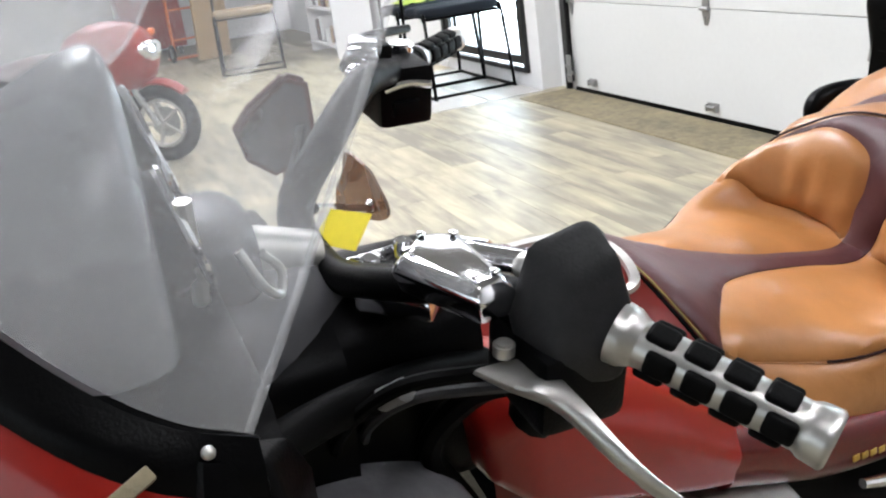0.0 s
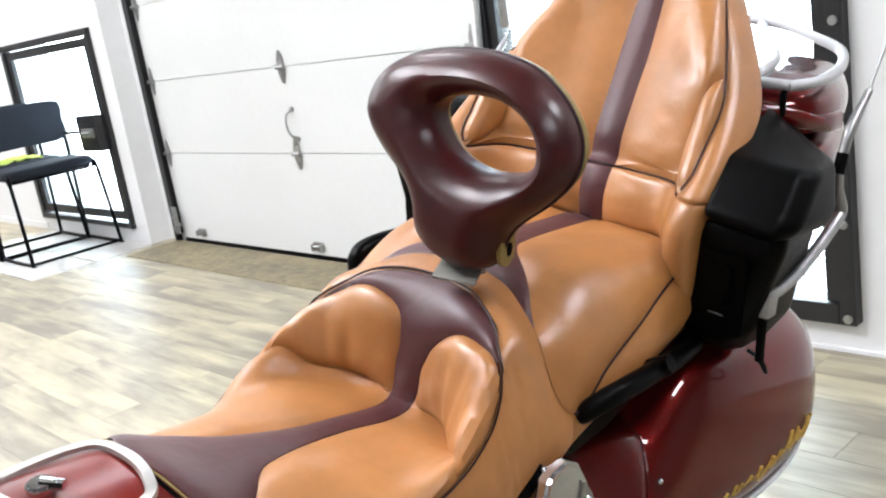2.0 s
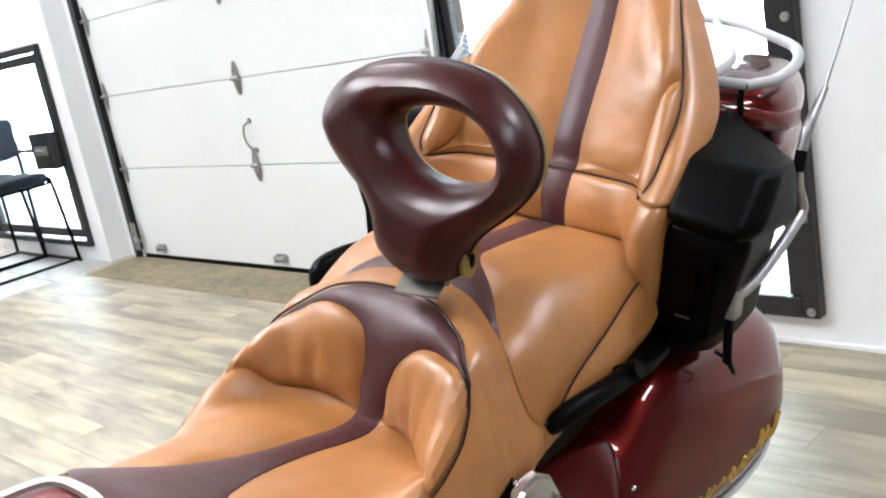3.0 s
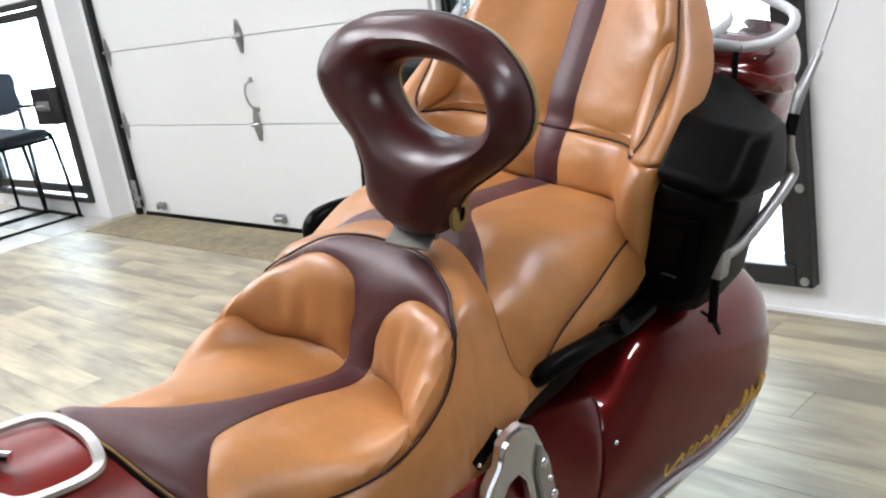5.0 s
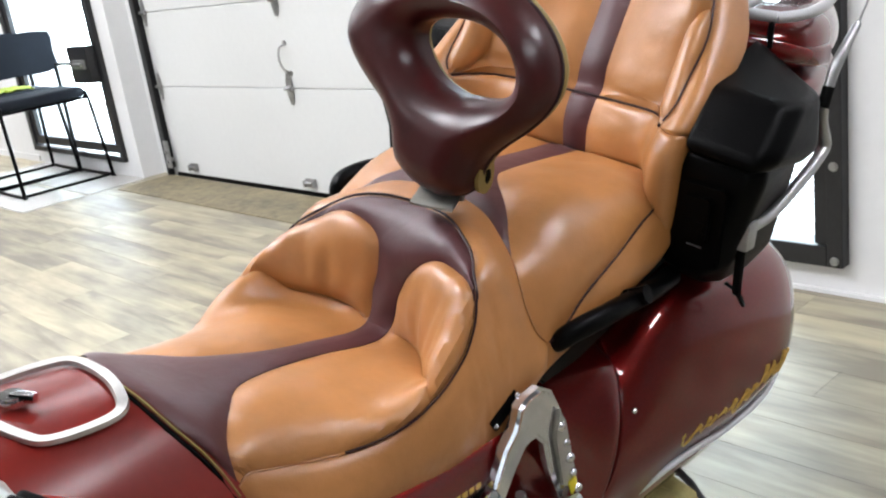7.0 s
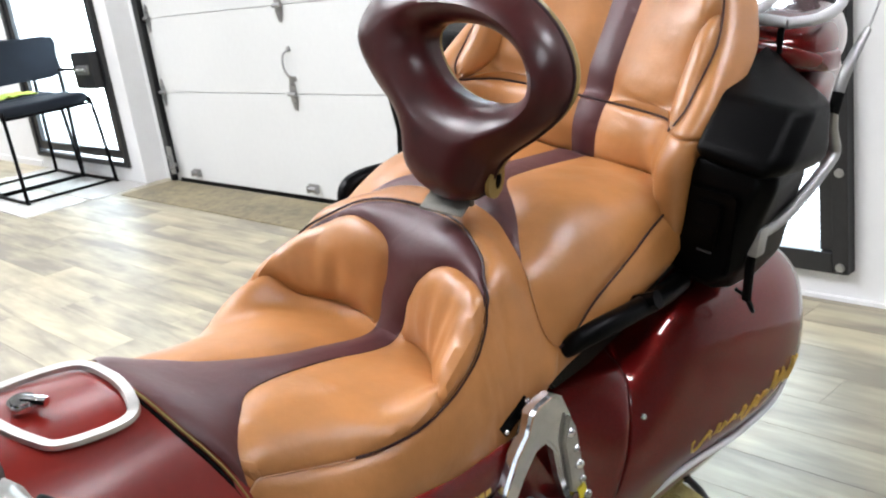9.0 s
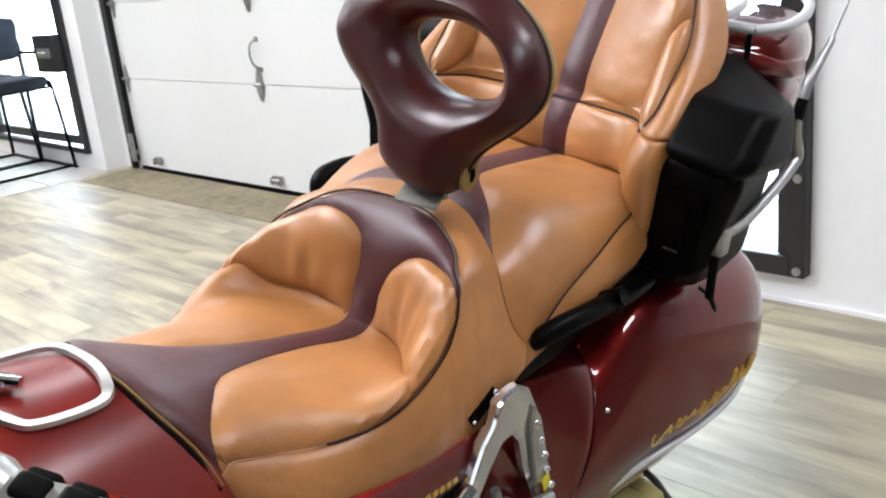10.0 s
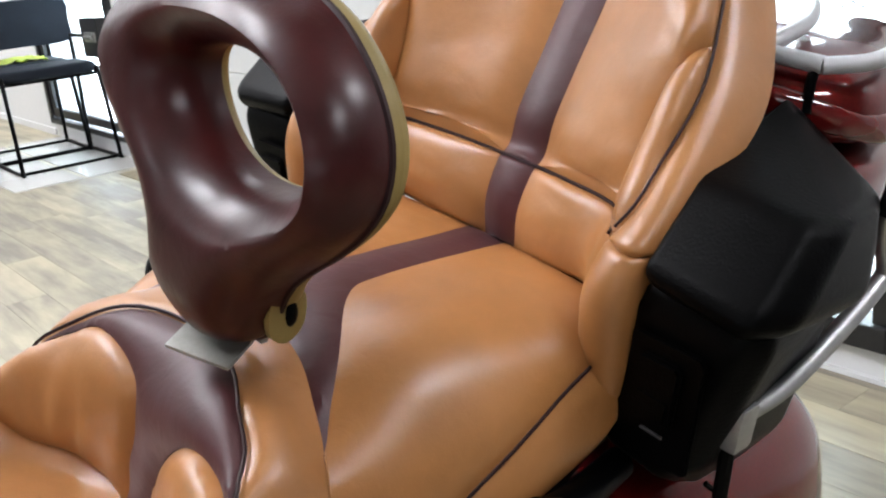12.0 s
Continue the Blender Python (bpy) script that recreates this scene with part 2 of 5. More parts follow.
DIFFUSER = glow("lamp_diffuser", LAMP_COLOUR, 6.0)
PANEL = glow("broad_diffuser", LAMP_COLOUR, 1.5)
LENS = material("tail_lens", (0.12, 0.004, 0.004), 0.12, 0, 6, 60, 0.1, coat=1.0)

# ---------- mesh tools ----------


def part(name, bm, mat, parent=None, label="", smooth=True, at=None):
    me = bpy.data.meshes.new(name)
    bmesh.ops.recalc_face_normals(bm, faces=bm.faces[:])
    bm.to_mesh(me)
    bm.free()
    if smooth:
        me.shade_smooth()
        me.set_sharp_from_angle(angle=radians(38))
    me.materials.append(mat)
    ob = new(name, me)
    if at is not None:
        ob.matrix_basis = at
    if parent:
        ob.parent = parent
    if label:
        tagged(ob, label)
    return ob


def merge(bm, b2):
    me = bpy.data.meshes.new("tmp")
    b2.to_mesh(me)
    b2.free()
    bm.from_mesh(me)
    bpy.data.meshes.remove(me)
    return bm


def join(*parts):
    bm = bmesh.new()
    for b2 in parts:
        merge(bm, b2)
    return bm


def box(x0, x1, y0, y1, z0, z1, bevel=0.0, segs=2):
    bm = bmesh.new()
    bmesh.ops.create_cube(bm, size=1, matrix=Matrix.Translation(((x0 + x1) / 2, (y0 + y1) / 2, (z0 + z1) / 2)) @ Matrix.Diagonal((x1 - x0, y1 - y0, z1 - z0, 1)))
    if bevel:
        bmesh.ops.bevel(bm, geom=bm.edges[:], offset=bevel, segments=segs, affect="EDGES", profile=0.6)
    return bm


def moved(bm, m):
    bmesh.ops.transform(bm, matrix=m, verts=bm.verts[:])
    return bm


def cat(pts, t):
    """Catmull-Rom through equally spaced points, at t from 0 to len - 1."""
    n = len(pts)
    i = min(int(t), n - 2)
    u = t - i
    p1, p2 = pts[i], pts[i + 1]
    p0 = pts[i - 1] if i > 0 else 2 * p1 - p2
    p3 = pts[i + 2] if i + 2 < n else 2 * p2 - p1
    return 0.5 * (2 * p1 + (p2 - p0) * u + (2 * p0 - 5 * p1 + 4 * p2 - p3) * u * u + (3 * p1 - p0 - 3 * p2 + p3) * u ** 3)


def line(pts, n):
    """n + 1 points on a smooth open line through pts."""
    p = [np.array(q, float) for q in pts]
    if len(p) == 2:
        return [p[0] + (p[1] - p[0]) * k / n for k in range(n + 1)]
    return [cat(p, t) for t in np.linspace(0, len(p) - 1, n + 1)]


def ring(pts, n):
    """n points on a smooth closed line through pts."""
    p = [np.array(q, float) for q in pts]
    m = len(p)
    p3 = [p[-2], p[-1]] + p + [p[0], p[1], p[2]]
    return [cat(p3, 2 + t) for t in np.linspace(0, m, n, endpoint=False)]


class Skin:
    """A smooth surface through stations; each station lists the points of its left half from the middle outwards."""

    def __init__(self, stations, lift=None):
        rows = []
        for k, st in enumerate(stations):
            half = [np.array(p, float) for p in st]
            up = np.array((0, 0, lift[k] if lift else 0))
            rows.append([p * (-1, 1, 1) + up * min(1, p[0] / 0.15) for p in half[:0:-1]] + half)
        self.g = np.array(rows)
        self.nu, self.nv = self.g.shape[:2]

    def at(self, u, v):
        """u along the stations, v from -1 (right edge) to 1 (left edge)."""
        k = (v + 1) / 2 * (self.nv - 1)
        i = min(max(int(u), 0), self.nu - 2)
        lo, hi = max(i - 1, 0), min(i + 3, self.nu)
        return cat([cat(row, k) for row in self.g[lo:hi]], u - lo) if hi - lo > 1 else cat(self.g[i], k)

    def normal(self, u, v):
        e = 0.02
        a = self.at(min(u + e, self.nu - 1), v) - self.at(max(u - e, 0), v)
        b = self.at(u, min(v + e, 1)) - self.at(u, max(v - e, -1))
        n = np.cross(b, a)
        return n / (np.linalg.norm(n) + 1e-9)

    def mesh(self, nu, nv, sink=0.0):
        bm = bmesh.new()
        grid = []
        for i in range(nu + 1):
            u = (self.nu - 1) * i / nu
            grid.append([bm.verts.new(self.at(u, -1 + 2 * j / nv) - sink * self.normal(u, -1 + 2 * j / nv)) for j in range(nv + 1)])
        for i in range(nu):
            for j in range(nv):
                bm.faces.new((grid[i][j], grid[i + 1][j], grid[i + 1][j + 1], grid[i][j + 1]))
        return bm


def fill(outline, holes=(), step=0.01):
    """Triangles inside a closed outline of 2D points, with a grid of points inside. Returns points, triangles and each point's distance from the edge."""
    from mathutils.geometry import delaunay_2d_cdt
    loops = [np.array(outline)] + [np.array(h) for h in holes]
    pts, edges = [], []
    for lp in loops:
        k = len(pts)
        pts += [tuple(p) for p in lp]
        edges += [(k + i, k + (i + 1) % len(lp)) for i in range(len(lp))]
    a = np.concatenate(loops)
    b = np.concatenate([np.roll(lp, -1, 0) for lp in loops])

    def gap(q):
        d = b - a
        t = np.clip(((q - a) * d).sum(1) / ((d * d).sum(1) + 1e-12), 0, 1)
        return np.linalg.norm(a + d * t[:, None] - q, axis=1).min()

    def inside(q):
        c = (a[:, 1] > q[1]) != (b[:, 1] > q[1])
        x = a[:, 0] + (q[1] - a[:, 1]) * (b[:, 0] - a[:, 0]) / (b[:, 1] - a[:, 1] + 1e-12)
        return (c & (q[0] < x)).sum() % 2 == 1

    lo, hi = loops[0].min(0), loops[0].max(0)
    row = 0
    y = lo[1] + step / 2
    while y < hi[1]:
        x = lo[0] + step * (0.25 + 0.5 * (row % 2))
        while x < hi[0]:
            q = np.array((x, y))
            if inside(q) and gap(q) > step * 0.45:
                pts.append((x, y))
            x += step
        y += step * 0.87
        row += 1
    vs, _, fs, *_ = delaunay_2d_cdt([Vector(p) for p in pts], edges, [], 0, 1e-6)
    vs = [np.array(v[:]) for v in vs]
    keep = [f for f in fs if inside(sum(vs[i] for i in f) / len(f))]
    return vs, keep, [gap(v) for v in vs]


SU, SV = 0.08, 0.3


def panel(skin, outline, puff=0.01, soft=0.03, step=0.011, groove=0.0015, relief=None):
    """A padded piece of hide on a skin, its outline given in the skin's u, v."""
    vs, fs, gaps = fill([(u * SU, v * SV) for u, v in outline], step=step)
    bm = bmesh.new()
    made = []
    for (x, y), g in zip(vs, gaps):
        u, v = x / SU, y / SV
        u, v = min(max(u, 0), skin.nu - 1), min(max(v, -1), 1)
        h = puff * (1 - math.exp(-g / soft * 1.8)) - groove * math.exp(-g / 0.003)
        if relief:
            h += relief(u, v) * (1 - math.exp(-g / 0.02))
        made.append(bm.verts.new(skin.at(u, v) + skin.normal(u, v) * h))
    for f in fs:
        bm.faces.new([made[i] for i in f])
    return bm


def tube(points, radius, sides=10, closed=False, steps=6):
    """A round bar along a smooth line; radius may be one number or one for each point."""
    rad = list(radius) if isinstance(radius, (list, tuple)) else [radius] * len(points)
    if closed:
        path = ring(points, len(points) * steps)
        rads = [rad[0]] * len(path)
    elif len(points) == 2:
        path, rads = [np.array(p, float) for p in points], rad
    else:
        n = (len(points) - 1) * steps
        path = line(points, n)
        rads = [float(np.interp(k / steps, range(len(points)), rad)) for k in range(n + 1)]
    bm = bmesh.new()
    rings = []
    n = len(path)
    side = None
    for i, (p, r) in enumerate(zip(path, rads)):
        a = path[(i - 1) % n] if closed or i > 0 else p
        b = path[(i + 1) % n] if closed or i < n - 1 else p
        d = (b - a) / (np.linalg.norm(b - a) + 1e-9)
        if side is None:
            side = np.cross(d, (0.31, 0.23, 0.92))
        side = side - d * (side @ d)
        side = side / (np.linalg.norm(side) + 1e-9)
        up = np.cross(d, side)
        rings.append([bm.verts.new(p + r * (math.cos(t) * side + math.sin(t) * up)) for t in np.linspace(0, 2 * math.pi, sides, endpoint=False)])
    for i in range(n if closed else n - 1):
        a, b = rings[i], rings[(i + 1) % n]
        for j in range(sides):
            bm.faces.new((a[j], a[(j + 1) % sides], b[(j + 1) % sides], b[j]))
    if not closed:
        bm.faces.new(rings[0][::-1])
        bm.faces.new(rings[-1])
    return bm


def hull(stations, n=28, steps=5, caps=True):
    """A closed body through stations, each a closed loop of points."""
    loops = [ring(st, n) for st in stations]
    path = [np.array(lp) for lp in loops]
    if len(path) > 2 or steps > 1:
        path = [cat(path, t) for t in np.linspace(0, len(path) - 1, (len(path) - 1) * steps + 1)]
    bm = bmesh.new()
    rows = [[bm.verts.new(p) for p in lp] for lp in path]
    for a, b in zip(rows, rows[1:]):
        for j in range(n):
            bm.faces.new((a[j], a[(j + 1) % n], b[(j + 1) % n], b[j]))
    if caps:
        bm.faces.new(rows[0][::-1])
        bm.faces.new(rows[-1])
    return bm


def facet(loops, bevel=0.004, segs=2):
    """A faceted block through straight-sided loops, with narrow rounded edges."""
    bm = bmesh.new()
    rows = [[bm.verts.new(p) for p in lp] for lp in loops]
    n = len(loops[0])
    for a, b in zip(rows, rows[1:]):
        for j in range(n):
            bm.faces.new((a[j], a[(j + 1) % n], b[(j + 1) % n], b[j]))
    bm.faces.new(rows[0][::-1])
    bm.faces.new(rows[-1])
    bmesh.ops.recalc_face_normals(bm, faces=bm.faces[:])
    if bevel:
        bmesh.ops.bevel(bm, geom=[e for e in bm.edges if e.calc_face_angle(0) > 0.25], offset=bevel, segments=segs, affect="EDGES", profile=0.6)
    return bm


def sheet_of(skin, nu, nv, thick):
    """A thin closed sheet: two grids a thickness apart, joined round the rim."""
    bm = bmesh.new()
    sides = []
    for way in (0, 1):
        sides.append([[bm.verts.new(skin.at((skin.nu - 1) * i / nu, -1 + 2 * j / nv) + way * thick * skin.normal((skin.nu - 1) * i / nu, -1 + 2 * j / nv)) for j in range(nv + 1)] for i in range(nu + 1)])
    for way, g in enumerate(sides):
        for i in range(nu):
            for j in range(nv):
                bm.faces.new([(g[i][j], g[i + 1][j], g[i + 1][j + 1], g[i][j + 1])[k] for k in ((0, 1, 2, 3) if way else (3, 2, 1, 0))])
    a, c = sides
    rim = [(0, j) for j in range(nv)] + [(i, nv) for i in range(nu)] + [(nu, j) for j in range(nv, 0, -1)] + [(i, 0) for i in range(nu, 0, -1)]
    for (i, j), (k, m) in zip(rim, rim[1:] + rim[:1]):
        bm.faces.new((a[i][j], a[k][m], c[k][m], c[i][j]))
    return bm


def plate(outline, thick, m=None, bevel=0.0, smooth_n=0, holes=()):
    """A flat piece in its own x, y, thick along z, then moved by m."""
    pts = [p[:2] for p in ring(outline, smooth_n)] if smooth_n else outline
    bm = bmesh.new()
    if holes:
        vs, fs, _ = fill(pts, holes, step=9)
        made = [bm.verts.new((v[0], v[1], 0)) for v in vs]
        for f in fs:
            bm.faces.new([made[i] for i in f])
    else:
        bm.faces.new([bm.verts.new((p[0], p[1], 0)) for p in pts])
    faces = bm.faces[:]
    ext = bmesh.ops.extrude_face_region(bm, geom=faces)
    bmesh.ops.translate(bm, vec=(0, 0, thick), verts=[e for e in ext["geom"] if isinstance(e, bmesh.types.BMVert)])
    if bevel:
        edges = [e for e in bm.edges if len(e.link_faces) == 2 and e.calc_face_angle() > 1.0]
        bmesh.ops.bevel(bm, geom=edges, offset=bevel, segments=2, affect="EDGES")
    if m is not None:
        moved(bm, m)
    return bm


def frame_of(a, b, c):
    """A pose at a, with x towards b and y near c."""
    a, b, c = Vector(a), Vector(b), Vector(c)
    x = (b - a).normalized()
    z = x.cross(c - a).normalized()
    y = z.cross(x)
    m = Matrix((x, y, z)).transposed().to_4x4()
    m.translation = a
    return m


def band(loop, width, thick):
    """A flat closed band along a smooth loop, lying level."""
    pts = ring(loop, len(loop) * 6)
    n = len(pts)
    bm = bmesh.new()
    rows = []
    for i, p in enumerate(pts):
        d = pts[(i + 1) % n] - pts[i - 1]
        s = np.array((d[1], -d[0], 0)) / (np.linalg.norm(d[:2]) + 1e-9) * width / 2
        up = np.array((0, 0, thick))
        rows.append([bm.verts.new(q) for q in (p - s, p - s * .8 + up, p + s * .8 + up, p + s)])
    for a, c in zip(rows, rows[1:] + rows[:1]):
        for k in range(4):
            bm.faces.new((a[k], a[(k + 1) % 4], c[(k + 1) % 4], c[k]))
    return bm


def disc(center, axis, radius, depth, sides=20, bevel=0.0):
    bm = bmesh.new()
    m = Matrix.Translation(center) @ Vector(axis).to_track_quat("Z", "Y").to_matrix().to_4x4()
    bmesh.ops.create_cone(bm, segments=sides, radius1=radius, radius2=radius, depth=depth, cap_ends=True, matrix=m)
    if bevel:
        bmesh.ops.bevel(bm, geom=[e for e in bm.edges if e.calc_face_angle(0) > 1.0], offset=bevel, segments=2, affect="EDGES")
    return bm


def ball(center, radii, segs=16):
    bm = bmesh.new()
    r = radii if isinstance(radii, (list, tuple)) else (radii,) * 3
    bmesh.ops.create_uvsphere(bm, u_segments=segs, v_segments=segs // 2 + 2, radius=1, matrix=Matrix.Translation(center) @ Matrix.Diagonal((*r, 1)))
    return bm


def empty(name, m, label, category, group=""):
    ob = new(name)
    ob.matrix_world = m
    return tagged(ob, label, category, group)


def fixed(ob, label, category="structure"):
    return tagged(ob, label, category, kind="structure")

# ---------- room ----------
GY = 3.52          # face of the overhead door
WY = 3.385         # face of the wall
DX0, DX1 = -7.42, -5.83
GX0, GX1 = -5.445, -2.5
WX0, WX1 = -2.36, -0.965

floor = fixed(part("floor", box(-13.6, 5, -5, 3.9, -0.1, -0.004), GROUT, smooth=False), "grey beige wood print plank floor", "floor")
north = fixed(part("wall_north", join(box(-13.6, DX0, WY, 3.72, 0, 3.0), box(DX0, DX1, WY, 3.72, 0, 0.1), box(DX0, DX1, WY, 3.72, 1.435, 3.0), box(DX1, GX0 - 0.215, WY, 3.72, 0, 3.0),
                                 box(GX0 - 0.215, GX1 + .07, WY, 3.72, 2.44, 3.0), box(GX0 - 0.215, GX0 - .01, 3.535, 3.72, 0, 2.44), box(GX1 + .07, WX0, WY, 3.72, 0, 3.0),
                                 box(WX0, WX1, WY, 3.72, 0, 0.1), box(WX0, WX1, WY, 3.72, 2.4, 3.0), box(WX1, 5, WY, 3.72, 0, 3.0)), WHITE, smooth=False), "white painted wall with door and window openings", "wall")
fixed(part("wall_west", box(-13.8, -13.6, -5, 3.72, 0, 3.0), WHITE, smooth=False), "white painted side wall", "wall")
# east and south walls and ceiling are unseen, darkened to deepen the contrast
fixed(part("wall_east", box(5, 5.2, -5, 3.9, 0, 3.0), DIMWALL, smooth=False), "unseen side wall, grey to cut bounced light", "wall")
fixed(part("wall_south", join(box(-13.6, -2, -5.2, -5, 0, 3.0), box(-2, 4.5, -5.2, -5, 0, 0.5), box(-2, 4.5, -5.2, -5, 2.5, 3.0), box(4.5, 5, -5.2, -5, 0, 3.0)), DIMWALL, smooth=False), "unseen wall with a wide shop window, grey to cut bounced light", "wall")
fixed(part("ceiling", box(-13.6, 5, -5, 3.9, 3.0, 3.1), DIMWALL, smooth=False), "unseen ceiling, grey to cut bounced light", "ceiling")
fixed(part("backdrop_north", box(-16, 6, 5.4, 5.45, -0.5, 5), DAY, smooth=False), "bright daylight outside the door", "daylight")
fixed(part("backdrop_south", box(-6, 9, -7.05, -7, -0.5, 4), DAY_SOUTH, smooth=False), "bright daylight outside the shop window", "daylight")
fixed(part("ground_outside", box(-30, 25, 3.9, 30, -0.12, -0.02), TILE, smooth=False), "pale concrete outside", "ground")

# ceiling lights
for (x, y), watts in LAMPS.items():
    w, d = (.8, .8) if x < -4 else (.3, .6) if x < -2.5 else (.165, .465)
    c = empty("ceiling_light", pose(x, y, 2.95), "white rectangular ceiling light with a bright diffuser", "ceiling light", "ceiling lights")
    part("light_frame", join(box(-w - .03, -w, -d - .03, d + .03, -.03, .05, .004), box(w, w + .03, -d - .03, d + .03, -.03, .05, .004), box(-w, w, -d - .03, -d, -.03, .05, .004), box(-w, w, d, d + .03, -.03, .05, .004)), WHITE, c, smooth=False)
    part("diffuser", box(-w, w, -d, d, 0, .02), DIFFUSER if x > -4 else PANEL, c, smooth=False)
    data = bpy.data.lights.new("ceiling_lamp", "AREA")
    data.shape, data.size, data.size_y, data.energy, data.color = "RECTANGLE", 2 * w, 2 * d, watts, LAMP_COLOUR
    lamp = new("lamp", data)
    lamp.parent = c
    lamp.location = (0, 0, -0.035)

# overhead door: five sections with hinges, tracks, handle and seal
gate = empty("door_2", pose(0, GY, 0), "white sectional overhead garage door with steel hinges, closed", "garage door")
tagged(gate, kind="structure")
ROWS_Z = (0.024, 0.585, 1.042, 1.5, 1.957, 2.42)
for z0, z1 in zip(ROWS_Z, ROWS_Z[1:]):
    part("section", box(GX0, GX1, 0, .045, z0 + .002, z1 - .002, .003), DOORW, gate, smooth=False)
for z in ROWS_Z[1:5]:
    part("section_tongue", box(GX0, GX1, .016, .034, z - .008, z + .008, .002), DOORW, gate, smooth=False)
part("bottom_seal", join(box(GX0, GX1, .004, .05, .01, .024, .003), box(GX0, GX1, .0, .03, -.002, .01, .004)), RUBBER, gate, "black rubber bottom seal")
for x in (GX0 + .045, -3.965, GX1 - .06):
    for z in ROWS_Z[1:5]:
        wide = 0.03 if x == -3.965 else 0.022
        part("hinge", join(plate([(-wide * .4, -.085), (wide * .4, -.085), (wide, -.035), (wide, .035), (wide * .4, .085), (-wide * .4, .085), (-wide, .035), (-wide, -.035)], .004, pose(x, -.004, z, 90, 0, 0), .0015),
                           tube([(x - .035, -.014, z), (x + .035, -.014, z)], .011, 10), box(x - .018, x + .018, -.012, -.003, z - .02, z + .02, .003), disc((x, -.008, z + .05), (0, 1, 0), .007, .01, 10), disc((x, -.008, z - .05), (0, 1, 0), .007, .01, 10)), STEEL, gate)
part("pull_handle", join(tube([(-3.945, -.01, .815), (-3.957, -.035, .795), (-3.957, -.045, .74), (-3.945, -.035, .69), (-3.935, -.008, .67)], .006, 8), disc((-3.945, -.004, .82), (0, 1, 0), .014, .008, 12), disc((-3.935, -.004, .665), (0, 1, 0), .014, .008, 12)), STEEL, gate, "bent steel pull handle")
part("track", join(box(GX0 - .055, GX0 - .03, -.035, .03, .05, 2.43, .004), box(GX0 - .05, GX0 + .005, -.04, -.036, .05, 2.43), box(GX0 - .075, GX0 - .056, -.03, .012, .0, 2.43)), DARKFRAME, gate, "dark steel roller track")
part("track_foot", join(box(GX0 - .02, GX0 + .04, -.045, -.037, .06, .24, .003), disc((GX0 + .0, -.05, .1), (0, 1, 0), .012, .014, 10), disc((GX0 + .0, -.05, .17), (0, 1, 0), .012, .014, 10), tube([(GX0 - .01, -.03, .12), (GX0 + .05, -.03, .12)], .012, 8)), STEEL, gate)
part("track", box(GX1 + .01, GX1 + .06, -.035, .03, .05, 2.43, .004), DARKFRAME, gate)
for x in (GX0 + .26, -3.93):
    part("seal_bracket", join(box(x - .045, x + .045, -.012, -.004, .055, .1, .002), box(x - .045, x - .03, -.03, -.01, .055, .09, .002), box(x + .03, x + .045, -.03, -.01, .055, .09, .002)), STEEL, gate)
    part("roller", disc((x, -.02, .075), (1, 0, 0), .012, .07, 12), STEEL, gate)

# glazed door beside it
door = empty("door_1", pose(0, WY - .03, 0), "bronze framed glazed entrance door with a lock box, closed", "door")
tagged(door, kind="structure")
part("door_frame", join(box(DX0, DX1, 0, .06, .1, .135, .003), box(DX0, DX0 + .06, 0, .06, .135, 1.39, .003), box(DX1 - .045, DX1, 0, .06, .135, 1.39, .003), box(DX0, DX1, 0, .06, 1.39, 1.435, .003)), DARKFRAME, door, smooth=False)
part("door_leaf", join(box(DX0 + .07, DX1 - .06, .015, .05, .155, .215, .004), box(DX0 + .07, DX0 + .13, .015, .05, .215, 1.32, .004), box(DX1 - .115, DX1 - .06, .015, .05, .215, 1.32, .004), box(DX0 + .07, DX1 - .06, .015, .05, 1.32, 1.38, .004)), DARKFRAME, door, smooth=False)
pane = part("pane", box(DX0 + .13, DX1 - .115, .03, .036, .215, 1.32), GLASS, door, smooth=False)
pane.visible_shadow = False
lock = part("lock_box", box(-6.155, -5.86, -.07, -.002, .645, .885, .006), DARKFRAME, door)
part("latch", join(box(-6.07, -5.9, -.085, -.07, .74, .8, .004), tube([(-6.05, -.09, .77), (-5.92, -.09, .77)], .012, 8)), STEEL, lock, "bright steel latch")
part("crash_bar", tube([(DX0 + .1, -.03, .77), (-6.155, -.03, .77)], .012, 8), DARKFRAME, door)

# window behind an expanded metal guard
win = empty("window_1", pose(0, WY, 0), "window behind a dark bolted frame with expanded metal guard", "window")
tagged(win, kind="structure")
part("window_frame", join(box(WX1 - .048, WX1 + .002, -.045, .05, .1, 2.4, .004), box(WX0, WX0 + .05, -.045, .05, .1, 2.4, .004), box(WX0 + .05, WX1 - .048, -.045, .05, .1, .165, .004), box(WX0 + .05, WX1 - .048, -.045, .05, 2.33, 2.4, .004)), DARKFRAME, win, smooth=False)
part("inner_rail", join(box(WX1 - .092, WX1 - .05, -.03, .05, .167, 2.32, .004), box(WX0 + .052, WX0 + .09, -.03, .05, .167, 2.32, .004)), DARKFRAME, win, smooth=False)
for k in range(8):
    z = .122 + k * .295
    part("bolt", disc((WX1 - .022, -.047, z), (0, 1, 0), .014, .012, 12, .003), STEEL, win)
    part("bolt", disc((WX0 + .025, -.047, z), (0, 1, 0), .014, .012, 12, .003), STEEL, win)
mesh = bmesh.new()
CW, CH = .024, .0105
x = WX0 + .07
cols, rows = int((WX1 - .06 - x) / CW), int(2.12 / CH)
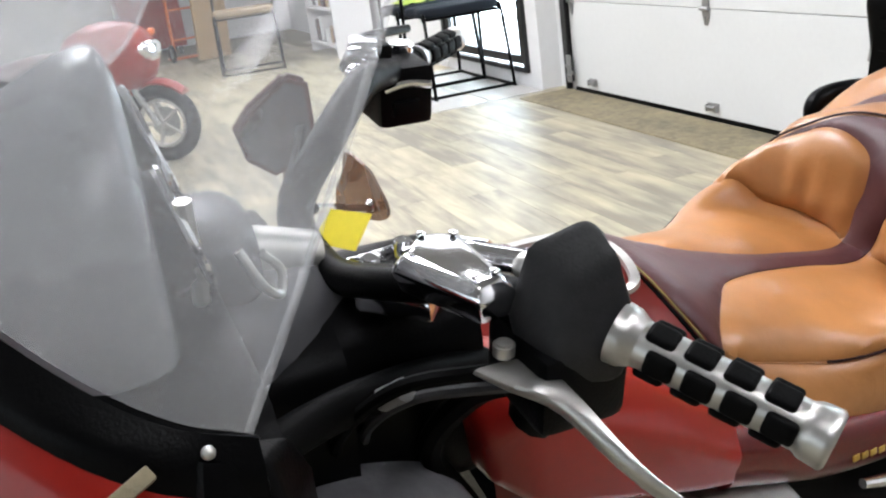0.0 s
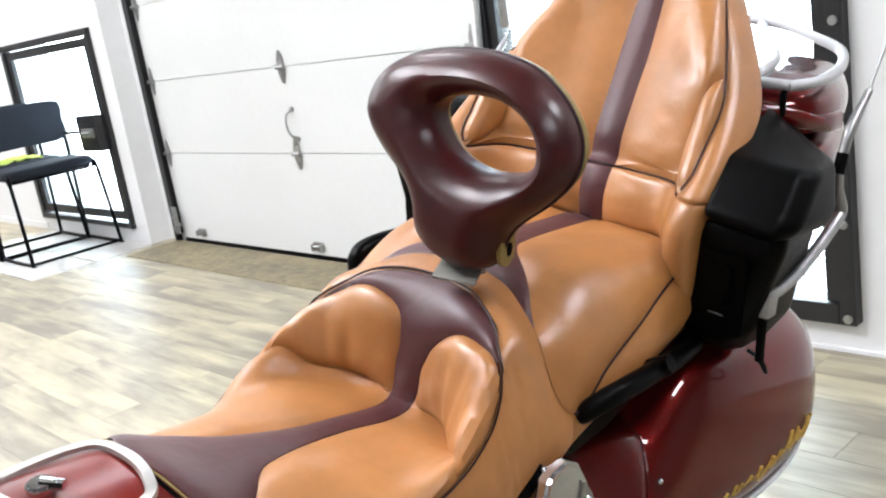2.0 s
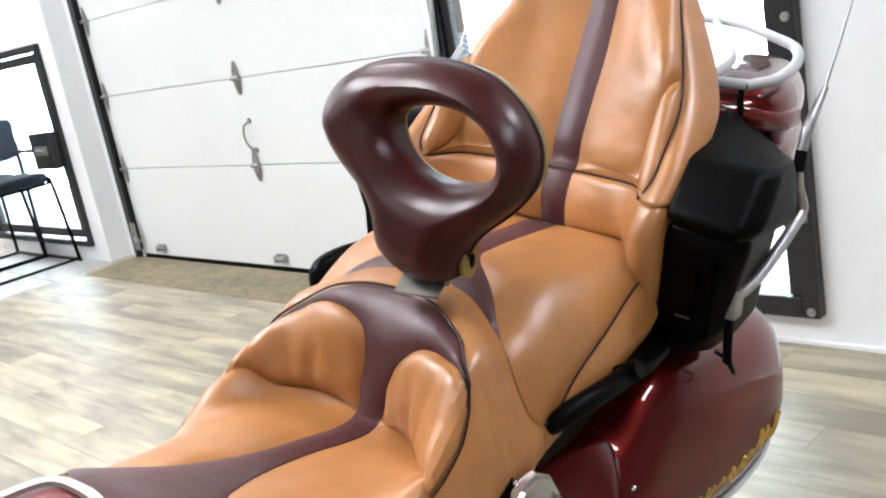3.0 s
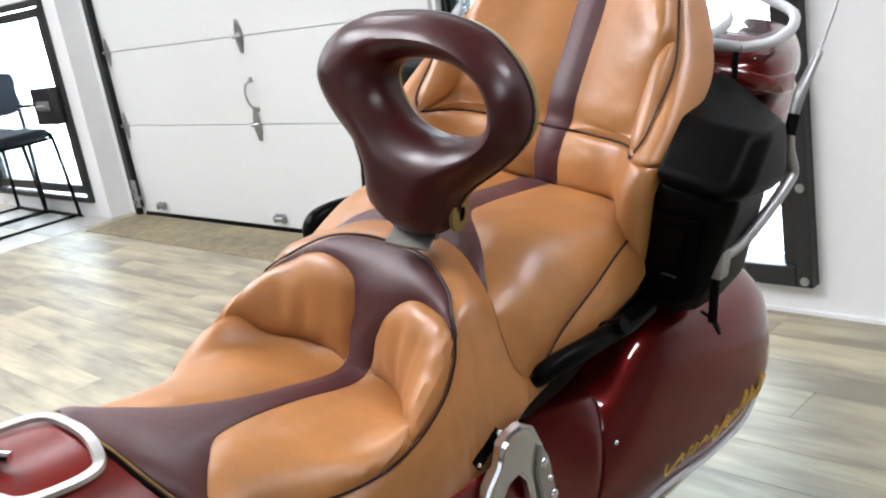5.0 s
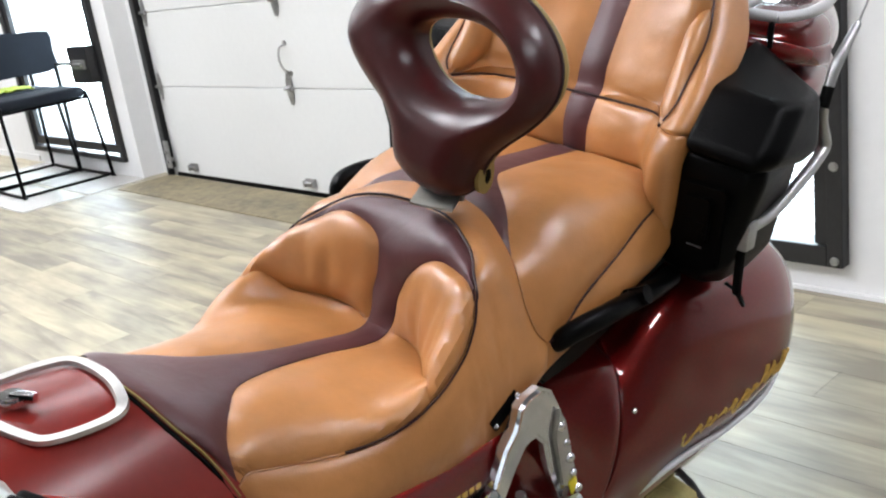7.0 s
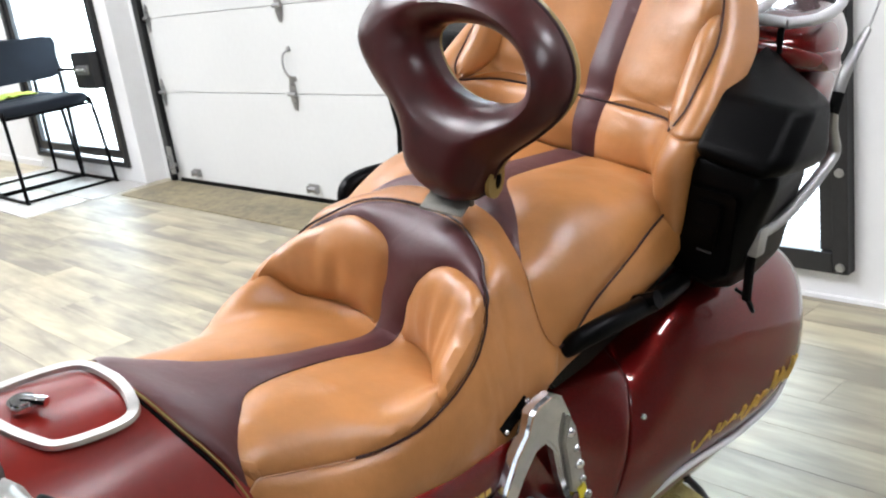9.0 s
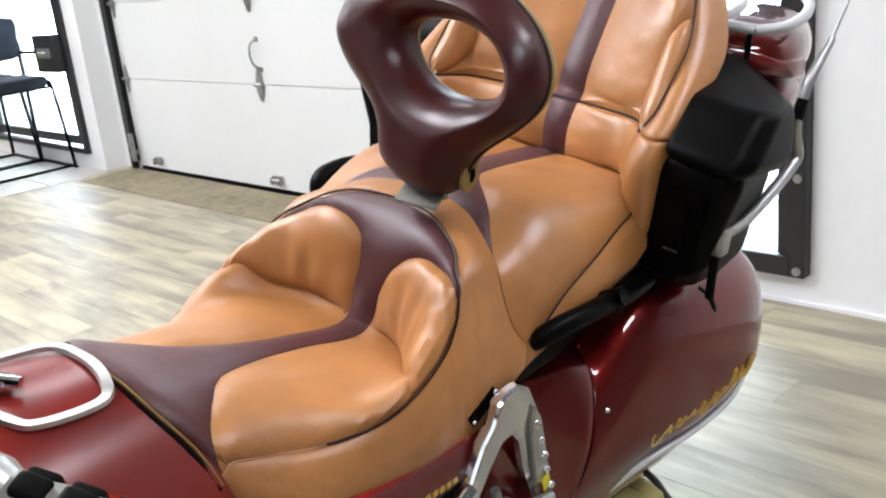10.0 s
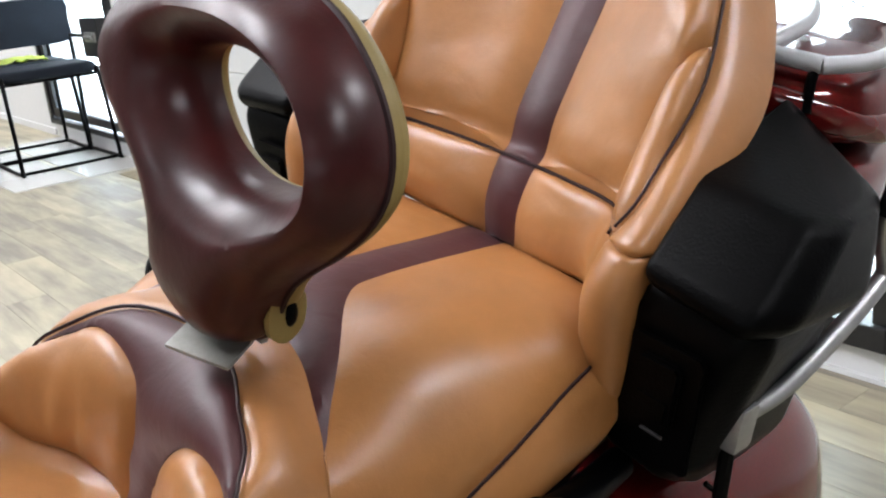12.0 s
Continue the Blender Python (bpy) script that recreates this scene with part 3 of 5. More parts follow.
for i in range(cols):
    for j in range(rows):
        if (i + j) % 2 == 0:
            continue
        cx, cz = x + i * CW, .19 + j * CH
        pts = [(cx, cz + CH), (cx + CW, cz), (cx, cz - CH), (cx - CW, cz)]
        ins = [(cx, cz + CH * .72), (cx + CW * .82, cz), (cx, cz - CH * .72), (cx - CW * .82, cz)]
        o = [mesh.verts.new((p[0], .0, p[1])) for p in pts]
        n = [mesh.verts.new((p[0], .006, p[1])) for p in ins]
        for k in range(4):
            mesh.faces.new((o[k], o[(k + 1) % 4], n[(k + 1) % 4], n[k]))
tagged(part("guard_mesh", mesh, STEEL, win, "expanded metal guard", smooth=False), kind="stuff")
pane = part("pane", box(WX0 + .05, WX1 - .05, .06, .066, .12, 2.36), GLASS, win, smooth=False)
pane.visible_shadow = False
part("latch_bar", join(box(WX0 + .12, WX0 + .36, -.06, -.02, 1.22, 1.3, .005), box(WX0 + .16, WX0 + .2, -.08, -.02, 1.1, 1.42, .004), tube([(WX0 + .02, -.06, 1.02), (WX0 + .06, -.06, 1.5)], .012, 8)), STEEL, win, "steel window catch")

# shop window behind the camera
shop = empty("window_2", pose(0, -5.1, 0), "wide shop window with a pale frame", "window")
tagged(shop, kind="structure")
part("window_frame", join(*[box(-2 + k * 2.145, -1.94 + k * 2.145, -.04, .04, .5, 2.5, .004) for k in range(4)], box(-1.94, 4.5, -.04, .04, .5, .56, .004), box(-1.94, 4.5, -.04, .04, 2.44, 2.5, .004)), WHITE, shop, smooth=False)

strip = fixed(part("threshold_strip", box(-5.52, -2.44, 3.135, 3.5, -.004, .006, .003), MAT, smooth=False), "worn brown floor strip before the overhead door", "floor strip")
base = fixed(part("baseboard", join(box(WX1 - .4, 5, WY - .015, WY, 0, .012), box(-13.6, DX0, WY - .012, WY, 0, .05)), WHITE, smooth=False), "white painted base trim", "trim")

# white tiles at the entrance
for i in range(4):
    for j in range(2):
        part("tile", box(-7.3 + i * .42 + .004, -6.88 + i * .42 - .004, 2.98 - .42 * (1 - j) + .004, 3.39 - .42 * (1 - j) - .004 - .01, -.003, .005, .002), TILE, floor, smooth=False)


def chair(m, fabric, label, group):
    c = empty("chair", m, label, "chair", group)
    part("seat", hull([[(x * k, y * k, z) for x, y in [(-.23, -.21), (0, -.23), (.23, -.21), (.235, 0), (.22, .22), (0, .25), (-.22, .22), (-.235, 0)]] for z, k in ((.478, .93), (.49, 1), (.515, 1.0), (.535, .94), (.54, .7))], 32, 3), fabric, c)
    b = hull([[(x, y - .03 * (1 - (x / .23) ** 2), z) for x, z in [(-.225, .64), (0, .63), (.225, .64), (.238, .75), (.225, .86), (0, .87), (-.225, .86), (-.238, .75)]] for y in (-.255, -.26, -.225, -.22)], 32, 2)
    part("backrest", b, fabric, c)
    for s in (-1, 1):
        part("side_frame", tube([(s * .235, -.25, .86), (s * .24, -.245, .6), (s * .24, -.25, .49), (s * .245, -.29, .03), (s * .245, -.27, .012), (s * .245, .3, .012), (s * .245, .32, .03), (s * .235, .24, .47), (s * .23, .2, .478)], .0105, 8, steps=5), BLACK, c, "black tubular steel side frame")
    part("cross_bar", tube([(-.24, .2, .47), (.24, .2, .47)], .009, 8), BLACK, c)
    part("cross_bar", tube([(-.24, -.22, .47), (.24, -.22, .47)], .009, 8), BLACK, c)
    part("cross_bar", tube([(-.245, .28, .012), (.245, .28, .012)], .009, 8), BLACK, c)
    part("cross_bar", tube([(-.245, -.25, .012), (.245, -.25, .012)], .009, 8), BLACK, c)
    for ob in c.children:
        ob.data.transform(Matrix.Diagonal((1.24, 0.88, 1.16, 1)))
    return c


chair(pose(-6.29, 3.03, 0, 0, 0, -90), FABRIC, "black fabric chair on a tubular sled frame beside the door", "visitor chairs")
chair(pose(-6.8, 3.02, 0, 0, 0, -92), FABRIC, "black fabric chair on a sled frame under a lime cloth", "visitor chairs")
chair(pose(-9.6, 2.1, 0, 0, 0, -100), TANFABRIC, "tan upholstered chair on a dark tubular frame", "visitor chairs")
cloth = bmesh.new()
g = [[cloth.verts.new((-6.96 + .34 * i / 14, 2.79 + .4 * j / 12, .638 + .02 * noise.noise((i * .5, j * .6, 1)) + .012 * noise.noise((i * 1.4, j * 1.2, 7)))) for j in range(13)] for i in range(15)]
for i in range(14):
    for j in range(12):
        cloth.faces.new((g[i][j], g[i + 1][j], g[i + 1][j + 1], g[i][j + 1]))
bmesh.ops.solidify(cloth, geom=cloth.faces[:], thickness=.006)
tagged(part("cloth", cloth, LIME), "crumpled lime green cloth lying on a chair seat", "cloth")

# far corner: shelf, tool cabinet, hand truck, a second machine
shelf = empty("shelf", pose(-9.8, 3.1, 0), "white open shelf unit with small packages", "shelf")
for x in (-.55, .55):
    part("upright", box(x - .015, x + .015, -.2, .2, 0, 2.1, .003), WHITE, shelf, smooth=False)
for k in range(6):
    part("board", box(-.535, .535, -.2, .2, .1 + k * .37, .12 + k * .37, .003), WHITE, shelf, smooth=False)
random.seed(5)
for k in range(5):
    x = -.48
    while x < .42:
        w, h = random.uniform(.06, .16), random.uniform(.1, .27)
        col = random.choice([WHITE, CARTON, BLACK, STEEL, GREYPLASTIC, MAROON])
        tagged(part("package", box(x, x + w, -.14, .1, 0, h, .006), col, None, at=pose(-9.8, 3.1, .121 + k * .37), smooth=False), "small boxed goods standing on a white shelf", "package", "shelf goods")
        x += w + random.uniform(.01, .08)

cab = empty("tool_cabinet", pose(-12.8, 1.4, 0, 0, 0, -84), "red steel tool cabinet with drawers on castors", "cabinet")
part("body", box(-.38, .38, -.25, .25, .1, 1.05, .012), FIRERED, cab)
for k in range(5):
    d = part("drawer", box(-.35, .35, -.265, -.25, .14 + k * .18, .3 + k * .18, .005), FIRERED, cab)
    part("handle", tube([(-.25, -.285, .28 + k * .18), (.25, -.285, .28 + k * .18)], .008, 8), STEEL, d)
for x in (-.3, .3):
    for y in (-.18, .18):
        part("castor", disc((x, y, .05), (1, 0, 0), .05, .035, 18, .006), RUBBER, cab)

truck = empty("hand_truck", pose(-11.6, 1.72, 0, 0, 0, -80), "orange hand truck leaning upright", "hand truck")
for x in (-.16, .16):
    part("rail", tube([(x, -.12, .1), (x, -.1, .5), (x, .0, 1.1), (x * .8, .05, 1.3)], .016, 8), ORANGE, truck)
for z, y in ((.25, -.11), (.6, -.085), (.95, -.03)):
    part("rung", tube([(-.16, y, z), (.16, y, z)], .012, 8), ORANGE, truck)
part("toe_plate", box(-.2, .2, -.36, -.12, .02, .03, .002), ORANGE, truck)
for x in (-.22, .22):
    w = part("wheel", tube([(x, .09 * math.cos(t), .11 + .09 * math.sin(t)) for t in np.linspace(0, 6.283, 14, endpoint=False)], .02, 8, True, 2), RUBBER, truck)
    part("hub", disc((x, 0, .11), (1, 0, 0), .06, .03, 16), STEEL, w)
tagged(part("carton_sheet", box(-.2, .2, -.03, .03, .02, 1.0, .004), CARTON, at=pose(-11.3, 1.95, 0, -8, 0, -75)), "brown cardboard sheet leaning on the hand truck", "cardboard")

moto = empty("second_motorcycle", pose(-5.83, .88, 0, 0, 0, 150) @ Matrix.Diagonal((.78, .78, .78, 1)), "bright red motorcycle with a black front tyre, parked", "motorcycle")
tw = part("front_wheel", tube([(0, .25 * math.cos(t), .31 + .25 * math.sin(t)) for t in np.linspace(0, 6.283, 20, endpoint=False)], .058, 12, True, 2), RUBBER, moto, "black front tyre")
part("rim", tube([(0, .185 * math.cos(t), .31 + .185 * math.sin(t)) for t in np.linspace(0, 6.283, 20, endpoint=False)], .02, 8, True, 2), ALLOY, tw)
part("brake_disc", disc((.05, 0, .31), (1, 0, 0), .12, .006, 24), STEEL, tw)
for k in range(5):
    part("spoke", tube([(0, 0, .31), (0, .18 * math.cos(k * 1.257), .31 + .18 * math.sin(k * 1.257))], .016, 6), ALLOY, tw)
part("mudguard", hull([[(x, .33 * math.cos(t), .31 + .33 * math.sin(t) + .03 * (1 - (x / .075) ** 2)) for x in (-.075, -.04, 0, .04, .075)] + [(x, .31 * math.cos(t), .31 + .31 * math.sin(t)) for x in (.06, 0, -.06)] for t in np.linspace(-.2, 2.4, 9)], 20, 2), FIRERED, moto)
part("fork", tube([(.09, 0, .31), (.09, .25, .85)], .024, 10), STEEL, moto)
part("fork", tube([(-.09, 0, .31), (-.09, .25, .85)], .024, 10), STEEL, moto)
part("fairing", hull([[(x * k, y, .82 + (z - .82) * k) for x, z in [(0, 1.12), (.2, 1.05), (.26, .9), (.22, .72), (.1, .6), (-.1, .6), (-.22, .72), (-.26, .9), (-.2, 1.05)]] for y, k in ((-.05, .35), (.02, .75), (.15, 1.0), (.4, 1.02), (.6, .8))], 36, 4), FIRERED, moto)
part("headlamp", hull([[(x * k, y, .88 + z * k) for x, z in [(-.15, .02), (-.08, .07), (.08, .07), (.15, .02), (.08, -.07), (-.08, -.07)]] for y, k in ((-.075, .6), (-.05, 1.0), (.05, 1.1))], 24, 3), CHROME, moto, "clear headlamp")
part("indicator", ball((.24, .05, 1.0), (.05, .03, .03), 12), ORANGE, moto)
part("body", hull([[(x * k, y, .55 + (z - .55) * k) for x, z in [(0, .95), (.2, .85), (.24, .55), (.15, .25), (-.15, .25), (-.24, .55), (-.2, .85)]] for y, k in ((.4, .8), (.7, 1), (1.2, .9), (1.6, .6))], 30, 3), MAROON, moto)
part("rear_wheel", tube([(0, 1.35 + .25 * math.cos(t), .31 + .25 * math.sin(t)) for t in np.linspace(0, 6.283, 20, endpoint=False)], .058, 12, True, 2), RUBBER, moto)

# ---------- motorcycle ----------
# In its own frame x points to its left, y to its tail and z up; it leans on its side stand.
bike = empty("motorcycle", pose(-0.9042, 1.3976, -0.0524, -2.925, 11.265, 3.312), "dark red touring motorcycle with tan and burgundy leather seats", "motorcycle")


def both(name, bm, mat, parent=None, label=""):
    """The same part on the left and, mirrored, on the right."""
    b2 = bm.copy()
    bmesh.ops.scale(b2, vec=(-1, 1, 1), verts=b2.verts[:])
    one = part(name, bm, mat, parent or bike, label)
    return one, part(name, b2, mat, parent or bike, label)


# seat
SEAT = []
SEAT.append([(0, -0.405, 0.852), (0.05, -0.398, 0.845), (0.095, -0.385, 0.822), (0.13, -0.362, 0.785), (0.153, -0.343, 0.74), (0.168, -0.325, 0.69)])
SEAT.append([(0, -0.33, 0.815), (0.06, -0.326, 0.808), (0.112, -0.315, 0.786), (0.15, -0.302, 0.753), (0.172, -0.29, 0.715), (0.185, -0.28, 0.675)])
SEAT.append([(0, -0.225, 0.789), (0.07, -0.222, 0.783), (0.13, -0.217, 0.762), (0.173, -0.205, 0.735), (0.192, -0.205, 0.7), (0.2, -0.205, 0.665)])
SEAT.append([(0, -0.12, 0.769), (0.08, -0.115, 0.764), (0.145, -0.12, 0.758), (0.193, -0.13, 0.765), (0.212, -0.11, 0.715), (0.215, -0.1, 0.66)])
SEAT.append([(0, -0.005, 0.755), (0.085, -0.01, 0.752), (0.145, -0.045, 0.772), (0.19, -0.06, 0.82), (0.214, -0.05, 0.745), (0.22, -0.04, 0.665)])
SEAT.append([(0, 0.012, 0.815), (0.08, 0.002, 0.815), (0.14, -0.018, 0.825), (0.187, -0.033, 0.85), (0.214, -0.02, 0.76), (0.222, -0.01, 0.668)])
SEAT.append([(0, 0.022, 0.875), (0.08, 0.012, 0.885), (0.135, 0.003, 0.878), (0.18, -0.008, 0.873), (0.213, 0.005, 0.775), (0.224, 0.01, 0.672)])
SEAT.append([(0, 0.055, 0.916), (0.085, 0.045, 0.921), (0.14, 0.04, 0.908), (0.178, 0.028, 0.88), (0.212, 0.03, 0.79), (0.226, 0.04, 0.68)])
SEAT.append([(0, 0.1, 0.924), (0.09, 0.1, 0.92), (0.147, 0.1, 0.899), (0.19, 0.09, 0.866), (0.22, 0.085, 0.79), (0.23, 0.08, 0.735)])
SEAT.append([(0, 0.18, 0.942), (0.1, 0.18, 0.939), (0.165, 0.18, 0.926), (0.21, 0.172, 0.881), (0.231, 0.155, 0.812), (0.234, 0.145, 0.765)])
SEAT.append([(0, 0.28, 0.943), (0.11, 0.28, 0.944), (0.177, 0.28, 0.936), (0.221, 0.275, 0.899), (0.24, 0.26, 0.84), (0.243, 0.252, 0.805)])
SEAT.append([(0, 0.36, 0.94), (0.11, 0.36, 0.943), (0.185, 0.35, 0.94), (0.227, 0.34, 0.915), (0.243, 0.335, 0.86), (0.246, 0.33, 0.835)])
SEAT.append([(0, 0.427, 0.938), (0.11, 0.422, 0.938), (0.165, 0.41, 0.94), (0.222, 0.37, 0.945), (0.245, 0.36, 0.88), (0.247, 0.36, 0.86)])
LIFT = (0, 0, 0, 0.002, -0.008, -0.022, -0.028, -0.016, 0, 0.004, 0.004, 0.002, 0)
BACK = []
BACK.append([(0, 0.424, 0.937), (0.09, 0.42, 0.937), (0.16, 0.41, 0.938), (0.205, 0.34, 0.925), (0.238, 0.34, 0.89), (0.25, 0.378, 0.862)])
BACK.append([(0, 0.42, 0.98), (0.09, 0.416, 0.98), (0.16, 0.404, 0.98), (0.205, 0.335, 0.98), (0.242, 0.33, 0.98), (0.257, 0.38, 0.98)])
BACK.append([(0, 0.434, 1.02), (0.09, 0.43, 1.02), (0.165, 0.414, 1.02), (0.208, 0.35, 1.02), (0.244, 0.34, 1.02), (0.258, 0.39, 1.02)])
BACK.append([(0, 0.452, 1.037), (0.09, 0.448, 1.037), (0.17, 0.43, 1.037), (0.208, 0.365, 1.037), (0.244, 0.352, 1.037), (0.258, 0.4, 1.037)])
BACK.append([(0, 0.462, 1.075), (0.09, 0.456, 1.075), (0.172, 0.43, 1.075), (0.205, 0.395, 1.075), (0.24, 0.39, 1.075), (0.258, 0.43, 1.07)])
BACK.append([(0, 0.495, 1.14), (0.09, 0.485, 1.14), (0.175, 0.45, 1.14), (0.2, 0.435, 1.14), (0.226, 0.455, 1.138), (0.25, 0.5, 1.13)])
BACK.append([(0, 0.525, 1.2), (0.09, 0.515, 1.2), (0.15, 0.49, 1.2), (0.172, 0.485, 1.2), (0.195, 0.505, 1.195), (0.22, 0.55, 1.185)])
BACK.append([(0, 0.56, 1.27), (0.08, 0.55, 1.27), (0.12, 0.54, 1.27), (0.138, 0.545, 1.27), (0.152, 0.565, 1.265), (0.168, 0.61, 1.25)])
BACK.append([(0, 0.6, 1.34), (0.06, 0.6, 1.34), (0.085, 0.6, 1.335), (0.1, 0.61, 1.33), (0.11, 0.63, 1.32), (0.12, 0.66, 1.3)])

seat_skin, back_skin = Skin(SEAT, LIFT), Skin(BACK)
seat = part("seat", seat_skin.mesh(72, 48, 0.008), BLACK, bike, "black seat pan under the hide")

stem = [p for p in line([(4.12, .05), (3.5, .05), (2.8, .05), (2.2, .075), (1.69, .125), (1.44, .18), (1.22, .26), (.94, .36), (.34, .59), (0, .77)], 54)]
crease = line([(4.12, .05), (4.15, .14), (4.0, .25), (3.7, .43), (3.42, .57), (3.3, .66)], 30)
rim = line([(3.3, .66), (3.6, .675), (4.0, .68), (4.6, .673), (5.1, .66), (5.6, .645), (5.95, .62)], 36)
crown = line([(5.95, .62), (6.19, .595), (6.72, .45), (7.0, .29), (7.45, .12), (7.58, 0)], 36)
lobe_top = line([(5.95, .62), (6.1, .53), (6.19, .41), (6.12, .29), (5.88, .195), (5.5, .12), (5.2, .09), (4.85, .07), (4.12, .05)], 54)
lobe_right = line([(5.95, -.62), (6.12, -.575), (6.45, -.485), (6.66, -.37), (6.66, -.26), (6.53, -.165), (6.28, -.085), (5.95, -.045), (5.4, -.035), (4.9, -.045), (4.12, -.05)], 54)
crease_far = line([(4.12, .05), (4.38, .15), (4.47, .3), (4.2, .455), (3.72, .58), (3.3, .66)], 30)
thigh = line([(3.3, .66), (2.84, .64), (2.31, .61), (1.91, .595)], 18)
hem = line([(1.91, .595), (1.56, .595), (1.12, .61), (.5, .66), (0, .77)], 24)
arrow_in = line([(8.5, 0), (8.28, .17), (8.03, .32), (7.87, .475)], 18)
arrow_out = line([(7.87, .475), (8.19, .34), (8.78, .17), (9.3, .065), (9.7, .045), (10.4, .043), (11.2, .045), (12, .048)], 48)
side_seam = line([(7.87, .475), (7.8, .63), (7.85, .71), (8.0, .775), (8.25, .83)], 18)
skirt_edge = line([(8.25, .83), (8.62, .82), (9.09, .745), (9.59, .69), (10.41, .61), (11.2, .585), (12, .6)], 42)


def path(*curves):
    """One closed outline out of curves that follow on each other; a minus sign is written as (curve, -1)."""
    out = []
    for c in curves:
        c, way = c if isinstance(c, tuple) and len(c) == 2 and isinstance(c[1], int) and not isinstance(c[0], (int, float)) else (c, 1)
        pts = [tuple(map(float, p[:2])) for p in c][::way]
        out += pts[:-1]
    return out


def straight(a, b, n):
    return [(a[0] + (b[0] - a[0]) * k / n, a[1] + (b[1] - a[1]) * k / n) for k in range(n + 1)]


def mirrored(c):
    return [(p[0], -p[1]) for p in c]


def pleats(u, v):
    """Gathers fanning over a back lobe."""
    a = abs(v)
    fan = (a - 0.2) / (0.5 + 0.22 * (u - 4.2))
    return 0.0028 * math.exp(-((u - 4.95) / 0.75) ** 2) * math.exp(-((a - 0.27) / 0.17) ** 2) * math.cos(2 * math.pi * fan / 0.17 + 0.6 * math.sin(9 * a))


def dents(u, v):
    return 0.003 * noise.noise((u * 1.3, v * 5, 2.0)) + 0.0015 * noise.noise((u * 4, v * 14, 5.0))


for s in (1, -1):
    side = (lambda c: c) if s == 1 else mirrored
    fold = crease if s == 1 else mirrored(crease_far)
    o = path(fold, side(thigh), side(hem), (side(stem), -1))
    part("cushion_panel", panel(seat_skin, o, 0.011, 0.04, groove=0.003, relief=dents), TAN, seat)
    o = path(fold, side(rim), lobe_top if s == 1 else lobe_right)
    part("back_lobe", panel(seat_skin, o, 0.014 if s == 1 else 0.007, 0.024, 0.009, groove=0.003, relief=pleats), TAN, seat, "tan leather lobe gathered in soft pleats")
    low = straight((0, .77 * s), (0, 1.0 * s), 8)
    bottom = straight((0, 1.0 * s), (8.3, 1.0 * s), 60)
    up = straight((8.3, 1.0 * s), (8.25, .83 * s), 5)
    o = path(side(side_seam), (up, -1), (bottom, -1), (low, -1), (side(hem), -1), (side(thigh), -1), side(rim), side(crown), straight((7.58, 0), (8.5, 0), 8), side(arrow_in))
    part("saddle_skirt", panel(seat_skin, o, 0.006, 0.04, 0.013, relief=dents), TAN, seat)
    o = path(side(arrow_out), straight((12, .048 * s), (12, .6 * s), 18), (side(skirt_edge), -1), (side(side_seam), -1))
    part("passenger_cushion", panel(seat_skin, o, 0.007, 0.04, 0.012, relief=dents), TAN, seat)
    o = path(side(skirt_edge), straight((12, .6 * s), (12, 1.0 * s), 10), straight((12, 1.0 * s), (8.3, 1.0 * s), 30), up)
    part("passenger_skirt", panel(seat_skin, o, 0.004, 0.04, 0.014), TAN, seat)
    welt = [tuple(p) for p in thigh[::-1]] + [tuple(p) for p in rim[1:]] + [tuple(p) for p in crown[1:]]
    pts = [seat_skin.at(u, v * s) + 0.0028 * seat_skin.normal(u, v * s) for u, v in welt]
    part("piping", tube(pts[::2], 0.0018, 6, steps=1), PIPE, seat, "dark burgundy piping")
    pts = [seat_skin.at(u, v * s) + 0.0025 * seat_skin.normal(u, v * s) for u, v in skirt_edge]
    part("piping", tube(pts[::2], 0.0018, 6, steps=1), PIPE, seat, "dark burgundy piping")
    part("seam", tube([seat_skin.at(u, v * s) for u, v in side_seam][::2], 0.0012, 5, steps=1), TAN, seat)
    part("seam", tube([seat_skin.at(u, v * s) for u, v in hem][::2], 0.0012, 5, steps=1), TAN, seat)

front = straight((0, .77), (0, -.77), 40)
part("nose_panel", panel(seat_skin, path(stem, front, (mirrored(stem), -1), straight((4.12, -.05), (4.12, .05), 5)), 0.005, 0.03), BURG, seat, "burgundy leather nose and centre strip")
part("crescent_panel", panel(seat_skin, path(crown, (mirrored(crown), -1), lobe_right, straight((4.12, -.05), (4.12, .05), 5), (lobe_top, -1)), 0.005, 0.03), BURG, seat, "burgundy leather crescent behind the rider")
part("arrow_panel", panel(seat_skin, path(arrow_in, arrow_out, straight((12, .048), (12, -.048), 5), (mirrored(arrow_out), -1), (mirrored(arrow_in), -1)), 0.004, 0.03, 0.009), BURG, seat, "burgundy leather strip with arrow points")
edge = [seat_skin.at(0, v) + np.array((0, -0.004, -0.002)) for v in np.linspace(-0.8, 0.8, 25)]
part("edge_trim", tube(edge, 0.0015, 6, steps=1), KHAKI, seat, "pale vinyl edge welt")
part("edge_gasket", tube([p + np.array((0, -0.004, -0.005)) for p in edge], 0.0035, 6, steps=1), RUBBER, seat)

